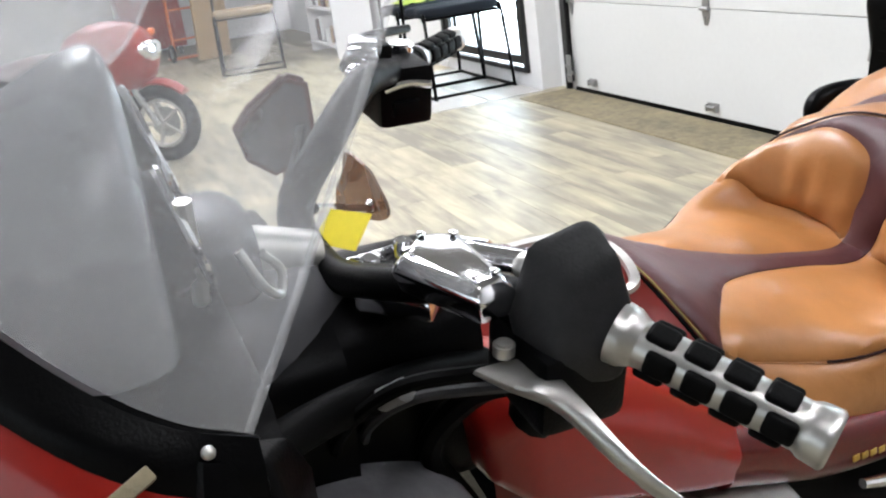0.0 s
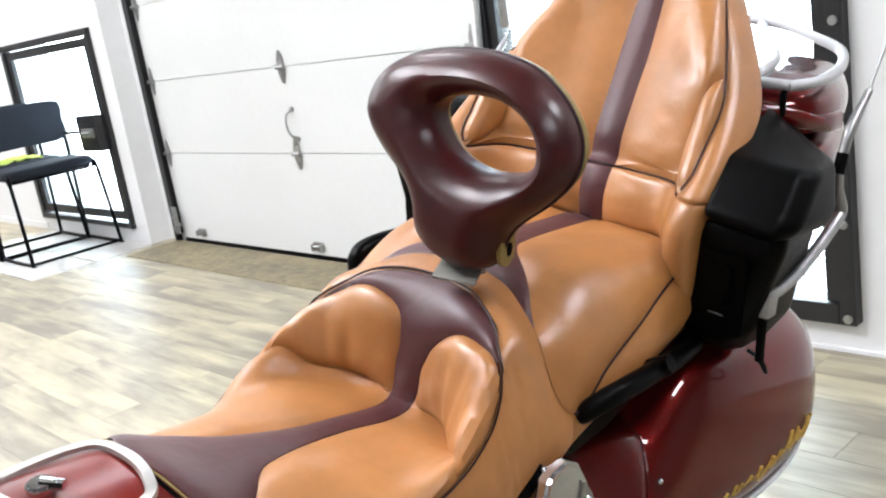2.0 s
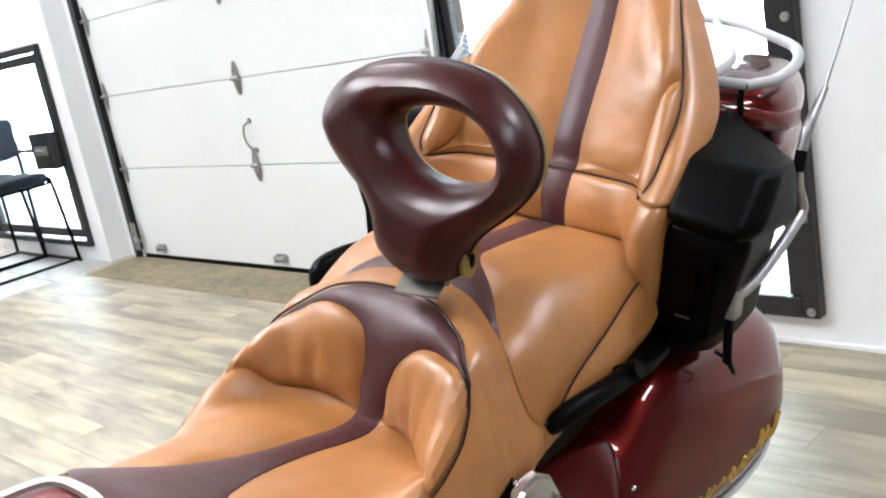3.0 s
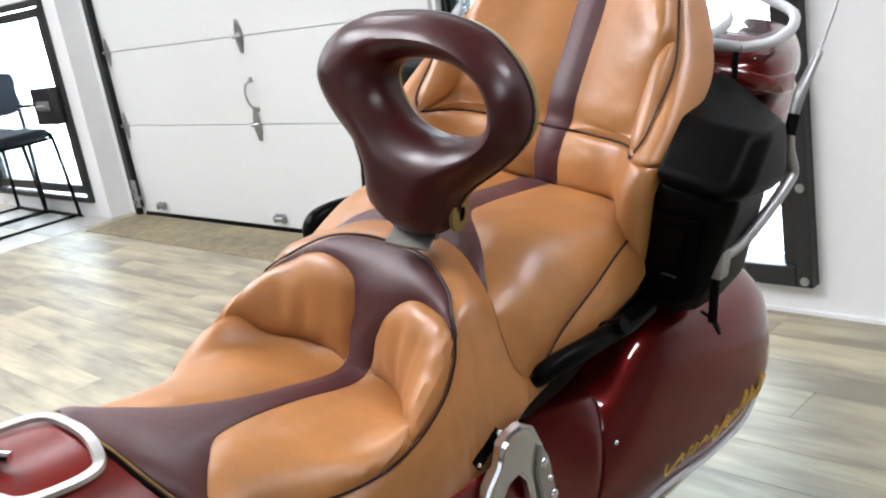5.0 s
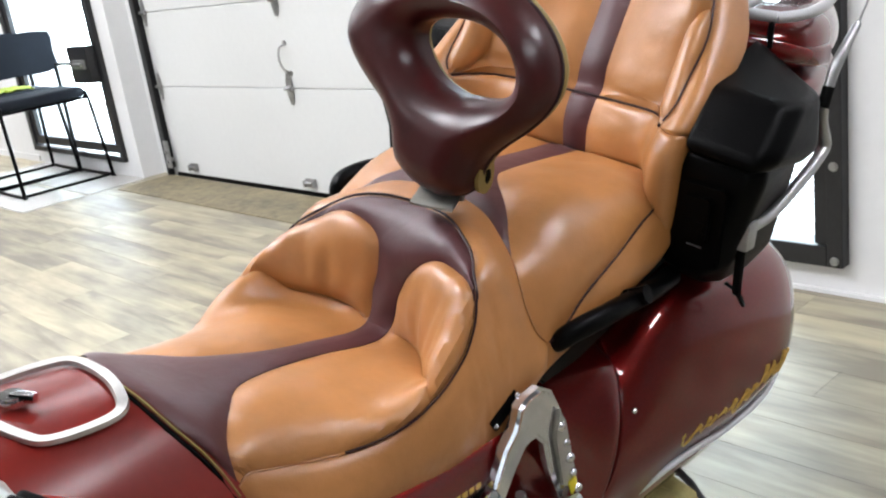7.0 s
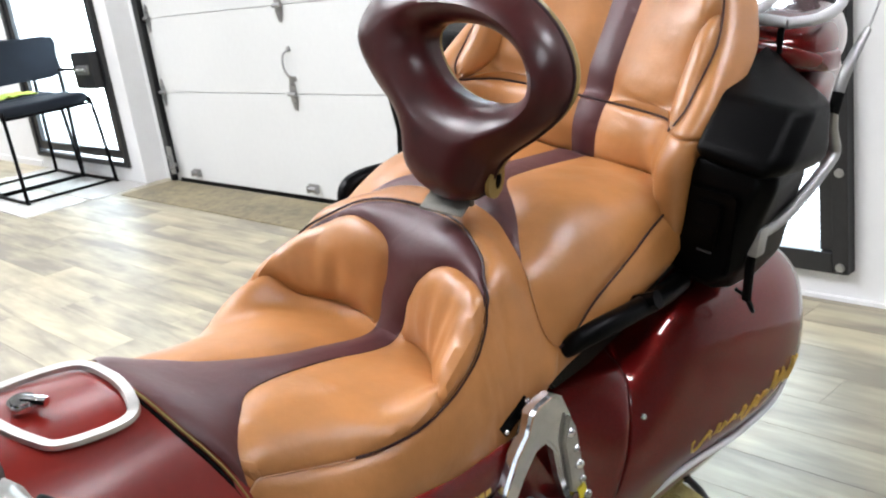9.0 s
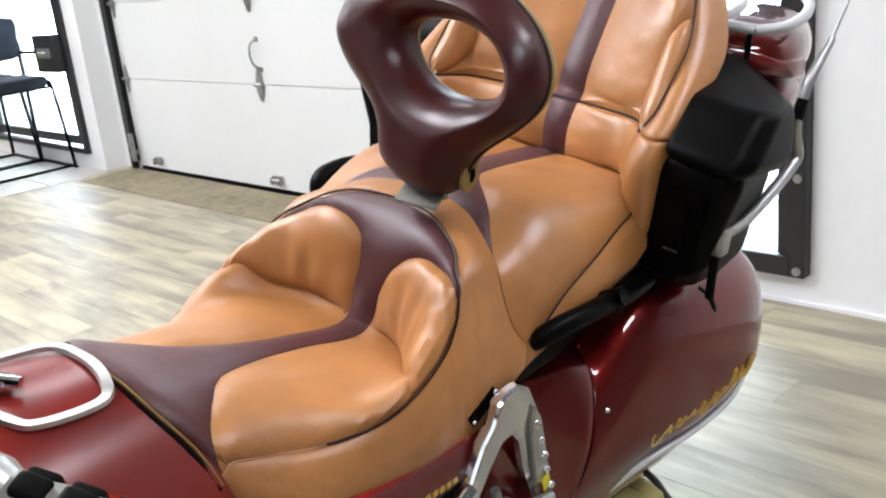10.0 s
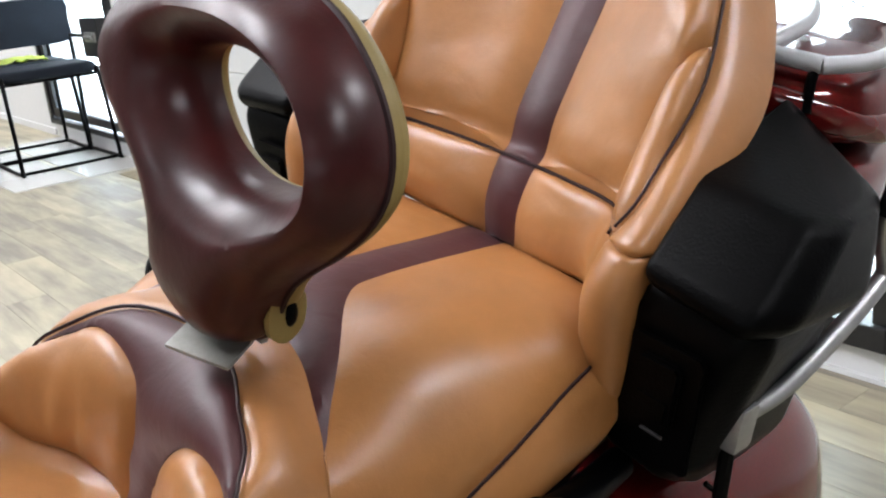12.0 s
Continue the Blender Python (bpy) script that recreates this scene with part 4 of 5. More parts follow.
# passenger backrest
back = part("passenger_backrest", back_skin.mesh(48, 40, 0.01), BLACK, bike, "black backrest shell")
R_TOP = 2.3
roll_end = line([(0, .56), (.75, .53), (1.44, .545), (R_TOP, .57)], 20)
inner = line([(R_TOP, .57), (2.9, .51), (3.75, .42), (4.69, .4), (5.22, .46), (5.6, .62), (5.75, .735)], 44)
outer = line([(R_TOP, .57), (2.9, .6), (3.56, .655), (4.4, .68), (5.06, .71), (5.75, .735)], 30)
outer_up = line([(5.75, .735), (6.5, .745), (7.06, .735), (8, .72)], 18)
for s in (1, -1):
    side = (lambda c: c) if s == 1 else mirrored
    c = 0.042 * s
    o = path(straight((0, (c + .048) * s), (0, .56 * s), 18), side(roll_end), straight((R_TOP, .57 * s), (R_TOP, (c + .055) * s), 18), straight((R_TOP, (c + .055) * s), (0, (c + .048) * s), 16))
    part("lumbar_roll", panel(back_skin, o, 0.008, 0.028, 0.011, relief=dents), TAN, back)
    o = path(straight((0, .56 * s), (0, 1.0 * s), 14), straight((0, 1.0 * s), (R_TOP, 1.0 * s), 16), straight((R_TOP, 1.0 * s), (R_TOP, .57 * s), 14), (side(roll_end), -1))
    part("side_bolster", panel(back_skin, o, 0.004, 0.03, 0.011), TAN, back)
    o = path(straight((R_TOP, (c + .055) * s), (R_TOP, .57 * s), 18), side(inner), side(outer_up), straight((8, .72 * s), (8, (c + .02 * (s < 0) + .043) * s), 18), straight((8, (c + .02 * (s < 0) + .043) * s), (R_TOP, (c + .055) * s), 50))
    part("back_panel", panel(back_skin, o, 0.016, 0.032, 0.012, relief=dents), TAN, back)
    o = path(side(outer), (side(inner), -1))
    part("wing_bolster", panel(back_skin, o, 0.014, 0.025, 0.009), TAN, back)
    o = path(straight((R_TOP, .57 * s), (R_TOP, 1.0 * s), 14), straight((R_TOP, 1.0 * s), (8, 1.0 * s), 50), straight((8, 1.0 * s), (8, .72 * s), 8), (side(outer_up), -1), (side(outer), -1))
    part("wing_side", panel(back_skin, o, 0.006, 0.03, 0.012), TAN, back)
    welt = [tuple(p) for p in outer[6:]] + [tuple(p) for p in outer_up[1:]]
    part("piping", tube([back_skin.at(u, v * s) + 0.003 * back_skin.normal(u, v * s) for u, v in welt][::2], 0.0015, 6, steps=1), PIPE, back, "dark burgundy piping")
part("seam", tube([back_skin.at(R_TOP, v) + 0.002 * back_skin.normal(R_TOP, v) for v in np.linspace(-.56, .56, 25)], 0.0018, 6, steps=1), PIPE, back, "dark seam under the back panel")
part("lumbar_strip", panel(back_skin, path(straight((0, .09), (0, -.006), 5), straight((0, -.006), (R_TOP, -.013), 16), straight((R_TOP, -.013), (R_TOP, .097), 5), straight((R_TOP, .097), (0, .09), 16)), 0.006, 0.02, 0.009), BURG, back, "burgundy leather strip")
part("back_strip", panel(back_skin, path(straight((R_TOP, .097), (R_TOP, -.013), 5), straight((R_TOP, -.013), (8, -.04), 50), straight((8, -.04), (8, .085), 5), straight((8, .085), (R_TOP, .097), 50)), 0.006, 0.02, 0.009), BURG, back, "burgundy leather strip")

# rider's backrest: a padded loop on a short neck
PX, PY = 0.041, 0.085
loop = [(-.02, 1.237), (.036, 1.236), (.09, 1.223), (.129, 1.199), (.155, 1.172), (.168, 1.145), (.168, 1.116), (.155, 1.09), (.131, 1.064), (.1, 1.038), (.081, 1.018), (.07, .993), (.057, .968), (.022, .956),
        (-.024, .964), (-.056, .983), (-.068, 1.003), (-.076, 1.031), (-.094, 1.056), (-.134, 1.086), (-.162, 1.113), (-.176, 1.139), (-.175, 1.165), (-.159, 1.193), (-.129, 1.215), (-.083, 1.229)]
hole = [(-.058, 1.148), (-.053, 1.166), (-.028, 1.177), (.017, 1.183), (.06, 1.179), (.096, 1.163), (.116, 1.138), (.116, 1.115), (.094, 1.098), (.059, 1.089), (.021, 1.089), (-.017, 1.101), (-.045, 1.124)]
MID = (.03, 1.135)


def spokes(lp, n):
    """Where n rays from the middle of the hole meet a closed line."""
    pts = np.array([p[:2] for p in ring(lp, 400)]) - MID
    turn = np.arctan2(pts[:, 1], pts[:, 0])
    order = np.argsort(turn)
    far = np.hypot(pts[:, 0], pts[:, 1])[order]
    ways = np.linspace(-math.pi, math.pi, n, endpoint=False)
    out = np.interp(ways, turn[order], far, period=2 * math.pi)
    return [(MID[0] + k * math.cos(a), MID[1] + k * math.sin(a)) for a, k in zip(ways, out)]


outline, opening = spokes(loop, 150), spokes(hole, 150)


def pad(depth, width, way, across=22):
    edges = np.array(outline + opening)
    bm = bmesh.new()
    rows = []
    for a, b in zip(opening, outline):
        row = []
        for k in range(across + 1):
            f = (1 - math.cos(math.pi * k / across)) / 2
            x, z = a[0] + (b[0] - a[0]) * f, a[1] + (b[1] - a[1]) * f
            g = 0 if k in (0, across) else float(np.hypot(edges[:, 0] - x, edges[:, 1] - z).min())
            k2 = min(g / width, 1)
            h = depth * math.sqrt(max(0, 1 - (1 - k2) ** 2))
            row.append(bm.verts.new((PX + x, PY + way * h + 0.12 * (z - 1.1), z)))
        rows.append(row)
    for i in range(len(rows)):
        p, q = rows[i], rows[(i + 1) % len(rows)]
        for k in range(across):
            bm.faces.new((p[k], q[k], q[k + 1], p[k + 1]))
    return bm


def pad_wall(lp, y0, y1):
    """The edge of the pad along one outline."""
    bm = bmesh.new()
    rows = [[bm.verts.new((PX + x, PY + y + 0.12 * (z - 1.1), z)) for x, z in lp] for y in (y0, y1)]
    n = len(lp)
    for j in range(n):
        bm.faces.new((rows[0][j], rows[0][(j + 1) % n], rows[1][(j + 1) % n], rows[1][j]))
    return bm


front_pad = pad(0.05, 0.052, -1)
rider_back = part("rider_backrest", join(front_pad, pad_wall(opening, 0, 0.017), pad_wall(outline, 0, 0.007)), OXBLOOD, bike, "burgundy leather loop pad")
shell = pad(0.012, 0.014, 1, 14)
moved(shell, pose(0, 0.017, 0))
part("back_shell", join(shell, pad_wall(outline, 0.007, 0.017)), KHAKI, rider_back, "khaki vinyl back of the pad")
part("welt", tube([(PX + x, PY + 0.007 + 0.12 * (z - 1.1), z) for x, z in outline[::2]], 0.0028, 6, True, 1), PIPE, rider_back)
part("neck_slot", moved(plate([(0, -.024), (.017, -.013), (.018, .013), (0, .026), (-.017, .013), (-.017, -.013)], 0.006, smooth_n=24), pose(PX + .066, PY + .0, .99, 90, 0, 98)), KHAKI, rider_back, "khaki edge of the bracket slot")
part("slot_knob", ball((PX + .07, PY + .004, .99), (.005, .007, .012), 10), RUBBER, rider_back)
part("bracket", join(moved(box(-.03, .03, -.03, .03, -.004, .0, 0.0015), pose(.053, .06, .955, 14, 3, 24)), moved(box(-.018, .018, -.004, .004, 0, .04, 0.002), pose(.05, .095, .94, 0, 0, 0))), BARE, rider_back, "bare steel mounting strap")

# saddlebags
BAG = [(.262, [(.16, .705), (.21, .695), (.25, .66), (.282, .565), (.269, .47), (.243, .405), (.16, .395)]),
       (.27, [(.16, .71), (.215, .70), (.257, .665), (.291, .565), (.277, .47), (.25, .40), (.16, .39)]),
       (.36, [(.15, .78), (.228, .772), (.282, .73), (.326, .59), (.313, .52), (.27, .42), (.15, .39)]),
       (.48, [(.15, .80), (.24, .797), (.31, .752), (.349, .605), (.331, .53), (.28, .44), (.15, .40)]),
       (.60, [(.15, .805), (.25, .80), (.325, .748), (.356, .62), (.336, .547), (.285, .46), (.15, .42)]),
       (.69, [(.15, .79), (.24, .785), (.305, .74), (.334, .64), (.317, .572), (.27, .49), (.15, .45)]),
       (.75, [(.17, .74), (.22, .735), (.265, .71), (.285, .65), (.28, .59), (.24, .53), (.17, .50)])]


def bag_side(y, z):
    """How far out the side of the bag stands at a place along it."""
    at = [np.interp(z, [p[1] for p in pts[:1:-1]], [p[0] for p in pts[:1:-1]]) for _, pts in BAG]
    return float(np.interp(y, [k for k, _ in BAG], at))


def lean(y, z):
    """The front edge of the bag leans back towards its top."""
    return y + .42 * (z - .66) * max(0, min(1, (.36 - y) / .09))


loops = [[(x, lean(y, z), z) for x, z in pts] for y, pts in BAG]
bags = both("saddlebag", hull(loops, 40, 6), RED)
for s, bag in zip((1, -1), bags):
    edge = [(s * (x + .004), y, z) for x, y, z in [(.279, .285, .465), (.313, .36, .516), (.331, .48, .526), (.336, .6, .543), (.317, .69, .569), (.282, .75, .588)]]
    part("rub_strip", tube(edge, 0.0055, 8), SILVER, bag, "pale rubber strip along the lower edge")
    part("catch", ball((s * .278, .262, .63), .005, 10), CHROME, bag)
    # faded script reduced to loops and strokes
    rng = random.Random(8)
    for k in range(11):
        tall, wide, turns = rng.choice((.02, .026, .04)), rng.uniform(.026, .04), rng.choice((1, 1.5, 2))
        drop = .012 if k in (0, 4, 9) else 0
        word = []
        for f in np.linspace(0, 1, 14):
            h = tall * abs(math.sin(math.pi * turns * f)) - drop * f
            y = .332 + .0275 * k + wide * f + .35 * h + .005 * math.sin(2 * math.pi * turns * f)
            z = .553 + .0048 * k + h
            word.append((s * (bag_side(y, z) + .0055), y, z))
        part("script_stroke", tube(word, [.0016 + .002 * math.sin(math.pi * f) for f in np.linspace(.08, .92, 14)], 6, steps=1), GOLD, bag)

# inner side covers, tail and frame
cover = [(.08, [(.10, .685), (.15, .68), (.19, .64), (.2, .57), (.185, .48), (.10, .44)]),
         (.15, [(.10, .70), (.175, .695), (.218, .65), (.232, .57), (.215, .475), (.10, .42)]),
         (.22, [(.10, .71), (.2, .70), (.243, .66), (.268, .567), (.25, .46), (.10, .40)]),
         (.252, [(.10, .71), (.205, .70), (.251, .663), (.283, .566), (.262, .46), (.10, .395)]),
         (.258, [(.10, .70), (.2, .69), (.243, .655), (.273, .565), (.255, .47), (.10, .405)])]
both("side_cover", hull([[(x, y + .42 * (z - .66) * min(1, (y - .08) / .15), z) for x, z in pts] for y, pts in cover], 36, 5), RED)
part("tail_frame", box(-.17, .17, .06, .74, .36, .84, 0.05, 3), BLACK, bike)
part("engine", hull([[(x, y, z) for x, z in [(-.1, .62), (.1, .62), (.19, .56), (.2, .34), (.12, .2), (-.12, .2), (-.2, .34), (-.19, .56)]] for y in (-.62, -.5, -.2, .05)], 32, 3), BLACK, bike)
part("grab_rail", tube([(.2, .135, .762), (.226, .118, .778), (.243, .124, .796), (.254, .15, .806), (.26, .19, .81), (.262, .24, .811), (.262, .3, .811), (.25, .37, .806)], [.012, .014, .015, .0155, .0155, .0155, .016, .016], 14), BLACK, bike, "thick black rubber grab rail")
part("grab_rail", tube([(-.2, .19, .79), (-.245, .18, .805), (-.268, .176, .83), (-.275, .182, .853), (-.275, .21, .864), (-.27, .27, .866), (-.25, .36, .86)], .0175, 14), BLACK, bike, "thick black rubber grab rail")
# black plates set inboard stand in for the shadow between skirt and bag
both("shade_panel", plate([(.34, .862), (.228, .832), (.15, .80), (.095, .775), (.085, .74), (.12, .705), (.2, .712), (.3, .74), (.42, .765), (.42, .862)], .013, Matrix(((0, 0, 1, .2), (1, 0, 0, 0), (0, 1, 0, 0), (0, 0, 0, 1))), .004), BLACK, None, "black plate standing in for the shade under the passenger seat")
both("rail_mount", tube([(.16, .2, .74), (.22, .24, .79), (.28, .25, .826)], .014, 8), BLACK)

# speaker pods beside the passenger
low = [[(.25, .40, .80), (.29, .394, .80), (.312, .405, .805), (.32, .47, .81), (.255, .48, .80)],
       [(.23, .36, .832), (.30, .358, .824), (.334, .372, .85), (.34, .5, .85), (.236, .52, .83)],
       [(.25, .346, .985), (.352, .339, .982), (.372, .36, .982), (.352, .51, .98), (.248, .53, .985)],
       [(.256, .35, 1.008), (.352, .343, 1.006), (.37, .365, 1.005), (.35, .5, 1.005), (.252, .52, 1.008)]]
pods = both("speaker_pod", facet(low, .009, 3), POD, None, "grained black plastic pod")
cap = [[(.262, .346, 1.006), (.352, .342, .996), (.37, .365, 1.0), (.372, .46, .992), (.35, .55, .995), (.25, .56, 1.006)],
       [(.258, .334, 1.018), (.36, .33, 1.006), (.382, .36, 1.012), (.382, .48, 1.004), (.352, .57, 1.006), (.25, .58, 1.02)],
       [(.258, .338, 1.032), (.364, .334, 1.022), (.386, .364, 1.026), (.386, .48, 1.02), (.352, .57, 1.02), (.25, .58, 1.04)],
       [(.248, .405, 1.083), (.36, .392, 1.083), (.38, .425, 1.082), (.37, .5, 1.078), (.342, .57, 1.07), (.235, .585, 1.125)],
       [(.243, .42, 1.09), (.352, .41, 1.088), (.368, .44, 1.086), (.358, .5, 1.084), (.33, .56, 1.08), (.23, .57, 1.135)]]
for s, pod in zip((1, -1), pods):
    b = facet(cap, .009, 3)
    if s < 0:
        bmesh.ops.scale(b, vec=(-1, 1, 1), verts=b.verts[:])
    part("pod_cap", b, POD, pod)
    at = frame_of((s * .29, .349, .905), (s * .35, .345, .905), (s * .289, .341, .98)) @ (pose(0, 0, 0) if s > 0 else pose(0, 0, 0, 0, 180, 0))
    part("panel_rim", moved(plate([(-.036, -.062), (-.03, -.068), (.034, -.06), (.04, -.054), (.044, .06), (.038, .066), (-.028, .064), (-.034, .058)], .005, bevel=.0022), at), POD, pod)
    part("pocket_lid", moved(plate([(-.023, -.016), (-.018, -.022), (.016, -.02), (.021, -.014), (.025, .044), (.02, .05), (-.018, .048), (-.023, .042)], .007, bevel=.003), at @ pose(0, 0, .004)), POD, pod)
    part("pocket_mouth", moved(plate([(-.017, -.012), (.015, -.01), (.017, .012), (-.016, .012)], .003, bevel=.001), at @ pose(0, 0, .0098)), POD, pod)
    part("pocket_lip", moved(box(-.012, .012, -.0015, .0015, 0, .003, .001), at @ pose(0, -.03, .0045)), GREYPLASTIC, pod)

# trunk and its rack
def trunk_hull(levels):
    loops = []
    for z, w, y0, y1 in levels:
        loops.append([(0, y0, z), (-w * .7, y0 + .01, z), (-w, y0 + .09, z), (-w * .8, y1 - .1, z), (-w * .5, y1, z), (w * .5, y1, z), (w * .8, y1 - .1, z), (w, y0 + .09, z), (w * .7, y0 + .01, z)])
    return hull(loops, 56, 4)


trunk = part("trunk", trunk_hull(((.83, .22, .56, .9), (.88, .265, .545, .96), (.98, .296, .55, .99), (1.045, .302, .55, .99), (1.07, .292, .56, .98), (1.082, .26, .59, .95))), RED, bike)
part("trunk_lid", trunk_hull(((1.084, .262, .59, .95), (1.092, .288, .565, .975), (1.11, .297, .56, .985), (1.14, .292, .565, .978), (1.16, .272, .585, .96), (1.17, .23, .63, .91), (1.173, .12, .7, .86))), RED, trunk, "glossy dark red trunk lid")
part("lens_strip", hull([[(x + dx, y + dy, z + dz) for dx, dy, dz in ((.004, -.006, .014), (.008, -.01, 0), (.004, -.004, -.016), (-.012, .008, -.014), (-.012, .008, .014))] for x, y, z in ((.19, .566, 1.128), (.235, .585, 1.122), (.272, .612, 1.114), (.293, .655, 1.108), (.296, .7, 1.106))], 20, 4), LENS, trunk, "dark red reflector lens")
rack = part("luggage_rack", tube([(-.25, .59, 1.165), (-.285, .62, 1.175), (-.29, .68, 1.19), (-.262, .75, 1.206), (-.19, .82, 1.215), (-.1, .9, 1.221), (0, .935, 1.223), (.1, .9, 1.221), (.19, .82, 1.215), (.262, .75, 1.206), (.29, .68, 1.19), (.285, .62, 1.175), (.25, .59, 1.165)], .0085, 12), SILVER, bike, "pale silver luggage rack tube")
for s in (1, -1):
    part("rack_bar", tube([(s * .05, .915, 1.22), (s * .12, .8, 1.2), (s * .18, .69, 1.192), (s * .2, .62, 1.185), (s * .19, .575, 1.168)], .0085, 10), SILVER, rack)
    part("rack_bar", tube([(s * .25, .59, 1.166), (s * .19, .575, 1.168), (s * .1, .57, 1.17)], .009, 10), SILVER, rack)
for x in (-.245, -.19, .19, .245):
    part("rack_foot", tube([(x, .59, 1.165), (x * 1.0, .585, 1.15), (x * 1.02, .58, 1.12)], .005, 8), BLACK, rack)

# aerials with their bent brackets
arm = tube([(.345, .385, .903), (.35, .45, .912), (.352, .53, .942), (.352, .595, .972), (.352, .608, .99), (.35, .585, 1.025), (.35, .575, 1.055)], [.008, .009, .0095, .0095, .009, .008, .007], 10)
arms = both("aerial_bracket", arm, STEEL, None, "silver bent aerial bracket")
for s, a in zip((1, -1), arms):
    part("clamp", moved(box(-.013, .013, -.014, .014, -.022, .022, .004), pose(s * .343, .388, .897, 0, 0, 0)), STEEL, a)
    part("clamp_strap", tube([(s * .342, .388, .88), (s * .343, .392, .835), (s * .342, .4, .80)], .007, 8), RUBBER, a)
    part("cable", tube([(s * .342, .4, .80), (s * .345, .425, .772), (s * .332, .432, .785), (s * .315, .42, .80)], .003, 6), RUBBER, a)
    part("joint", tube([(s * .35, .572, 1.05), (s * .349, .582, 1.08)], .009, 10), RUBBER, a)
    part("aerial_base", tube([(s * .349, .582, 1.08), (s * .349, .597, 1.115), (s * .35, .645, 1.166)], [.008, .009, .006], 10), STEEL, a)
    part("whip", tube([(s * .35, .645, 1.165), (s * .355, .69, 1.27), (s * .36, .78, 1.5)], [.0022, .0018, .0012], 6), STEEL, a)

# tank shell and filler lid
tank_skin = Skin([
    [(0, -.395, .846), (.05, -.39, .838), (.095, -.378, .815), (.13, -.355, .778), (.153, -.338, .735), (.17, -.318, .65)],
    [(0, -.43, .848), (.055, -.428, .84), (.105, -.42, .812), (.14, -.405, .772), (.165, -.395, .725), (.18, -.385, .63)],
    [(0, -.50, .85), (.06, -.50, .842), (.115, -.495, .812), (.152, -.485, .77), (.178, -.48, .72), (.19, -.475, .63)],
    [(0, -.58, .848), (.065, -.58, .84), (.12, -.578, .81), (.16, -.575, .77), (.185, -.57, .715), (.195, -.57, .63)],
    [(0, -.66, .835), (.065, -.66, .828), (.12, -.66, .80), (.16, -.66, .76), (.185, -.66, .71), (.195, -.66, .63)],
])
tank = part("tank_shell", tank_skin.mesh(32, 40), LITRED, bike, "dark red tank shell")
lid_loop = [(-.06, -.428), (.0, -.412), (.05, -.416), (.073, -.437), (.07, -.5), (.05, -.522), (0, -.538), (-.06, -.53)]
part("lid_frame", band([(x, y, .851 - 2.2 * x * x) for x, y in lid_loop], .0135, .005), SATIN, tank, "satin chrome filler lid frame")
part("lid_lock", join(disc((.0, -.505, .858), (0, 0, 1), .015, .012, 20, .003), tube([(0, -.505, .862), (.02, -.49, .862)], .006, 8)), CHROME, tank)

# lower body beside the engine
both("body_cover", hull([[(x, y, z) for x, z in pts] for y, pts in [(-.36, [(.12, .70), (.175, .695), (.2, .66), (.198, .625), (.17, .6), (.12, .6)]), (-.22, [(.13, .675), (.2, .672), (.222, .64), (.218, .603), (.18, .575), (.13, .57)]), (-.08, [(.13, .68), (.21, .676), (.232, .645), (.226, .608), (.19, .575), (.13, .57)]), (.05, [(.13, .69), (.218, .688), (.234, .665), (.228, .63), (.2, .59), (.13, .58)]), (.1, [(.15, .69), (.2, .69), (.215, .67), (.21, .64), (.19, .61), (.15, .6)])]], 32, 5), RED)
for s in (1, -1):
    for k in range(13):
        y, z, x = -.195 + k * .0128, .628 + .0004 * k, .2267 + .057 * min(k * .0128, .125)
        part("name_bar", moved(box(-.0012, .0012, -.0048, .0048, -.0045, .0045, .0006), pose(s * x, y, z, 12, -s * 6, 0)), GOLD, bike)
tag = part("seat_tag", moved(box(-.028, .028, -.003, .003, -.011, .011, .003), frame_of((.2245, .015, .717), (.226, .06, .752), (.223, .0, .75)) @ pose(0, 0, 0, 90, 0, 0)), RUBBER, bike, "small black badge with chrome screws")
part("tag_screw", ball((.2275, -.004, .702), .004, 8), CHROME, tag)
part("tag_screw", ball((.2295, .032, .735), .0045, 8), CHROME, tag)

# chrome passenger peg hanger: a flat A-shaped casting
side_on = Matrix(((0, 0, 1, .232), (1, 0, 0, 0), (0, 1, 0, 0), (0, 0, 0, 1)))
a_shape = [(.014, .728), (.028, .739), (.056, .744), (.084, .728), (.112, .685), (.136, .625), (.163, .56), (.198, .482), (.135, .52), (.098, .592), (.078, .645), (.055, .668), (.034, .662), (.016, .635), (-.002, .598), (-.045, .585), (-.032, .615), (-.01, .676), (.008, .70)]
hang = part("peg_hanger", plate(a_shape, .02, side_on, .005), CHROME, bike, "chrome A-shaped peg hanger")
part("hanger_bar", tube([(.245, -.02, .61), (.249, -.06, .596), (.249, -.13, .594), (.247, -.2, .606)], [.016, .013, .01, .006], 10), CHROME, hang)
part("hanger_web", plate([(.092, .70), (.112, .672), (.165, .535), (.12, .56), (.088, .655)], .007, side_on @ pose(0, 0, .02), .002), SATIN, hang)
for k, p in enumerate([(.256, .1, .668), (.258, .117, .635), (.259, .128, .605), (.26, .14, .575), (.26, .157, .54)]):
    part("bolt", ball(p, .0065 if k % 2 else .0085, 10), CHROME, hang)
part("hanger_sticker", moved(box(-.001, .001, -.008, .008, -.014, .014), pose(.2605, .145, .55, 25, 0, 0)), YELLOW, hang, "small yellow label")
board = part("passenger_footboard", moved(plate([(-.06, -.1), (.055, -.1), (.07, .02), (.06, .13), (.01, .15), (-.06, .12)], .016, bevel=.005, smooth_n=0), pose(.235, .33, .375, 6, 10, -28)), WOVEN, bike, "worn yellow woven-tread footboard")
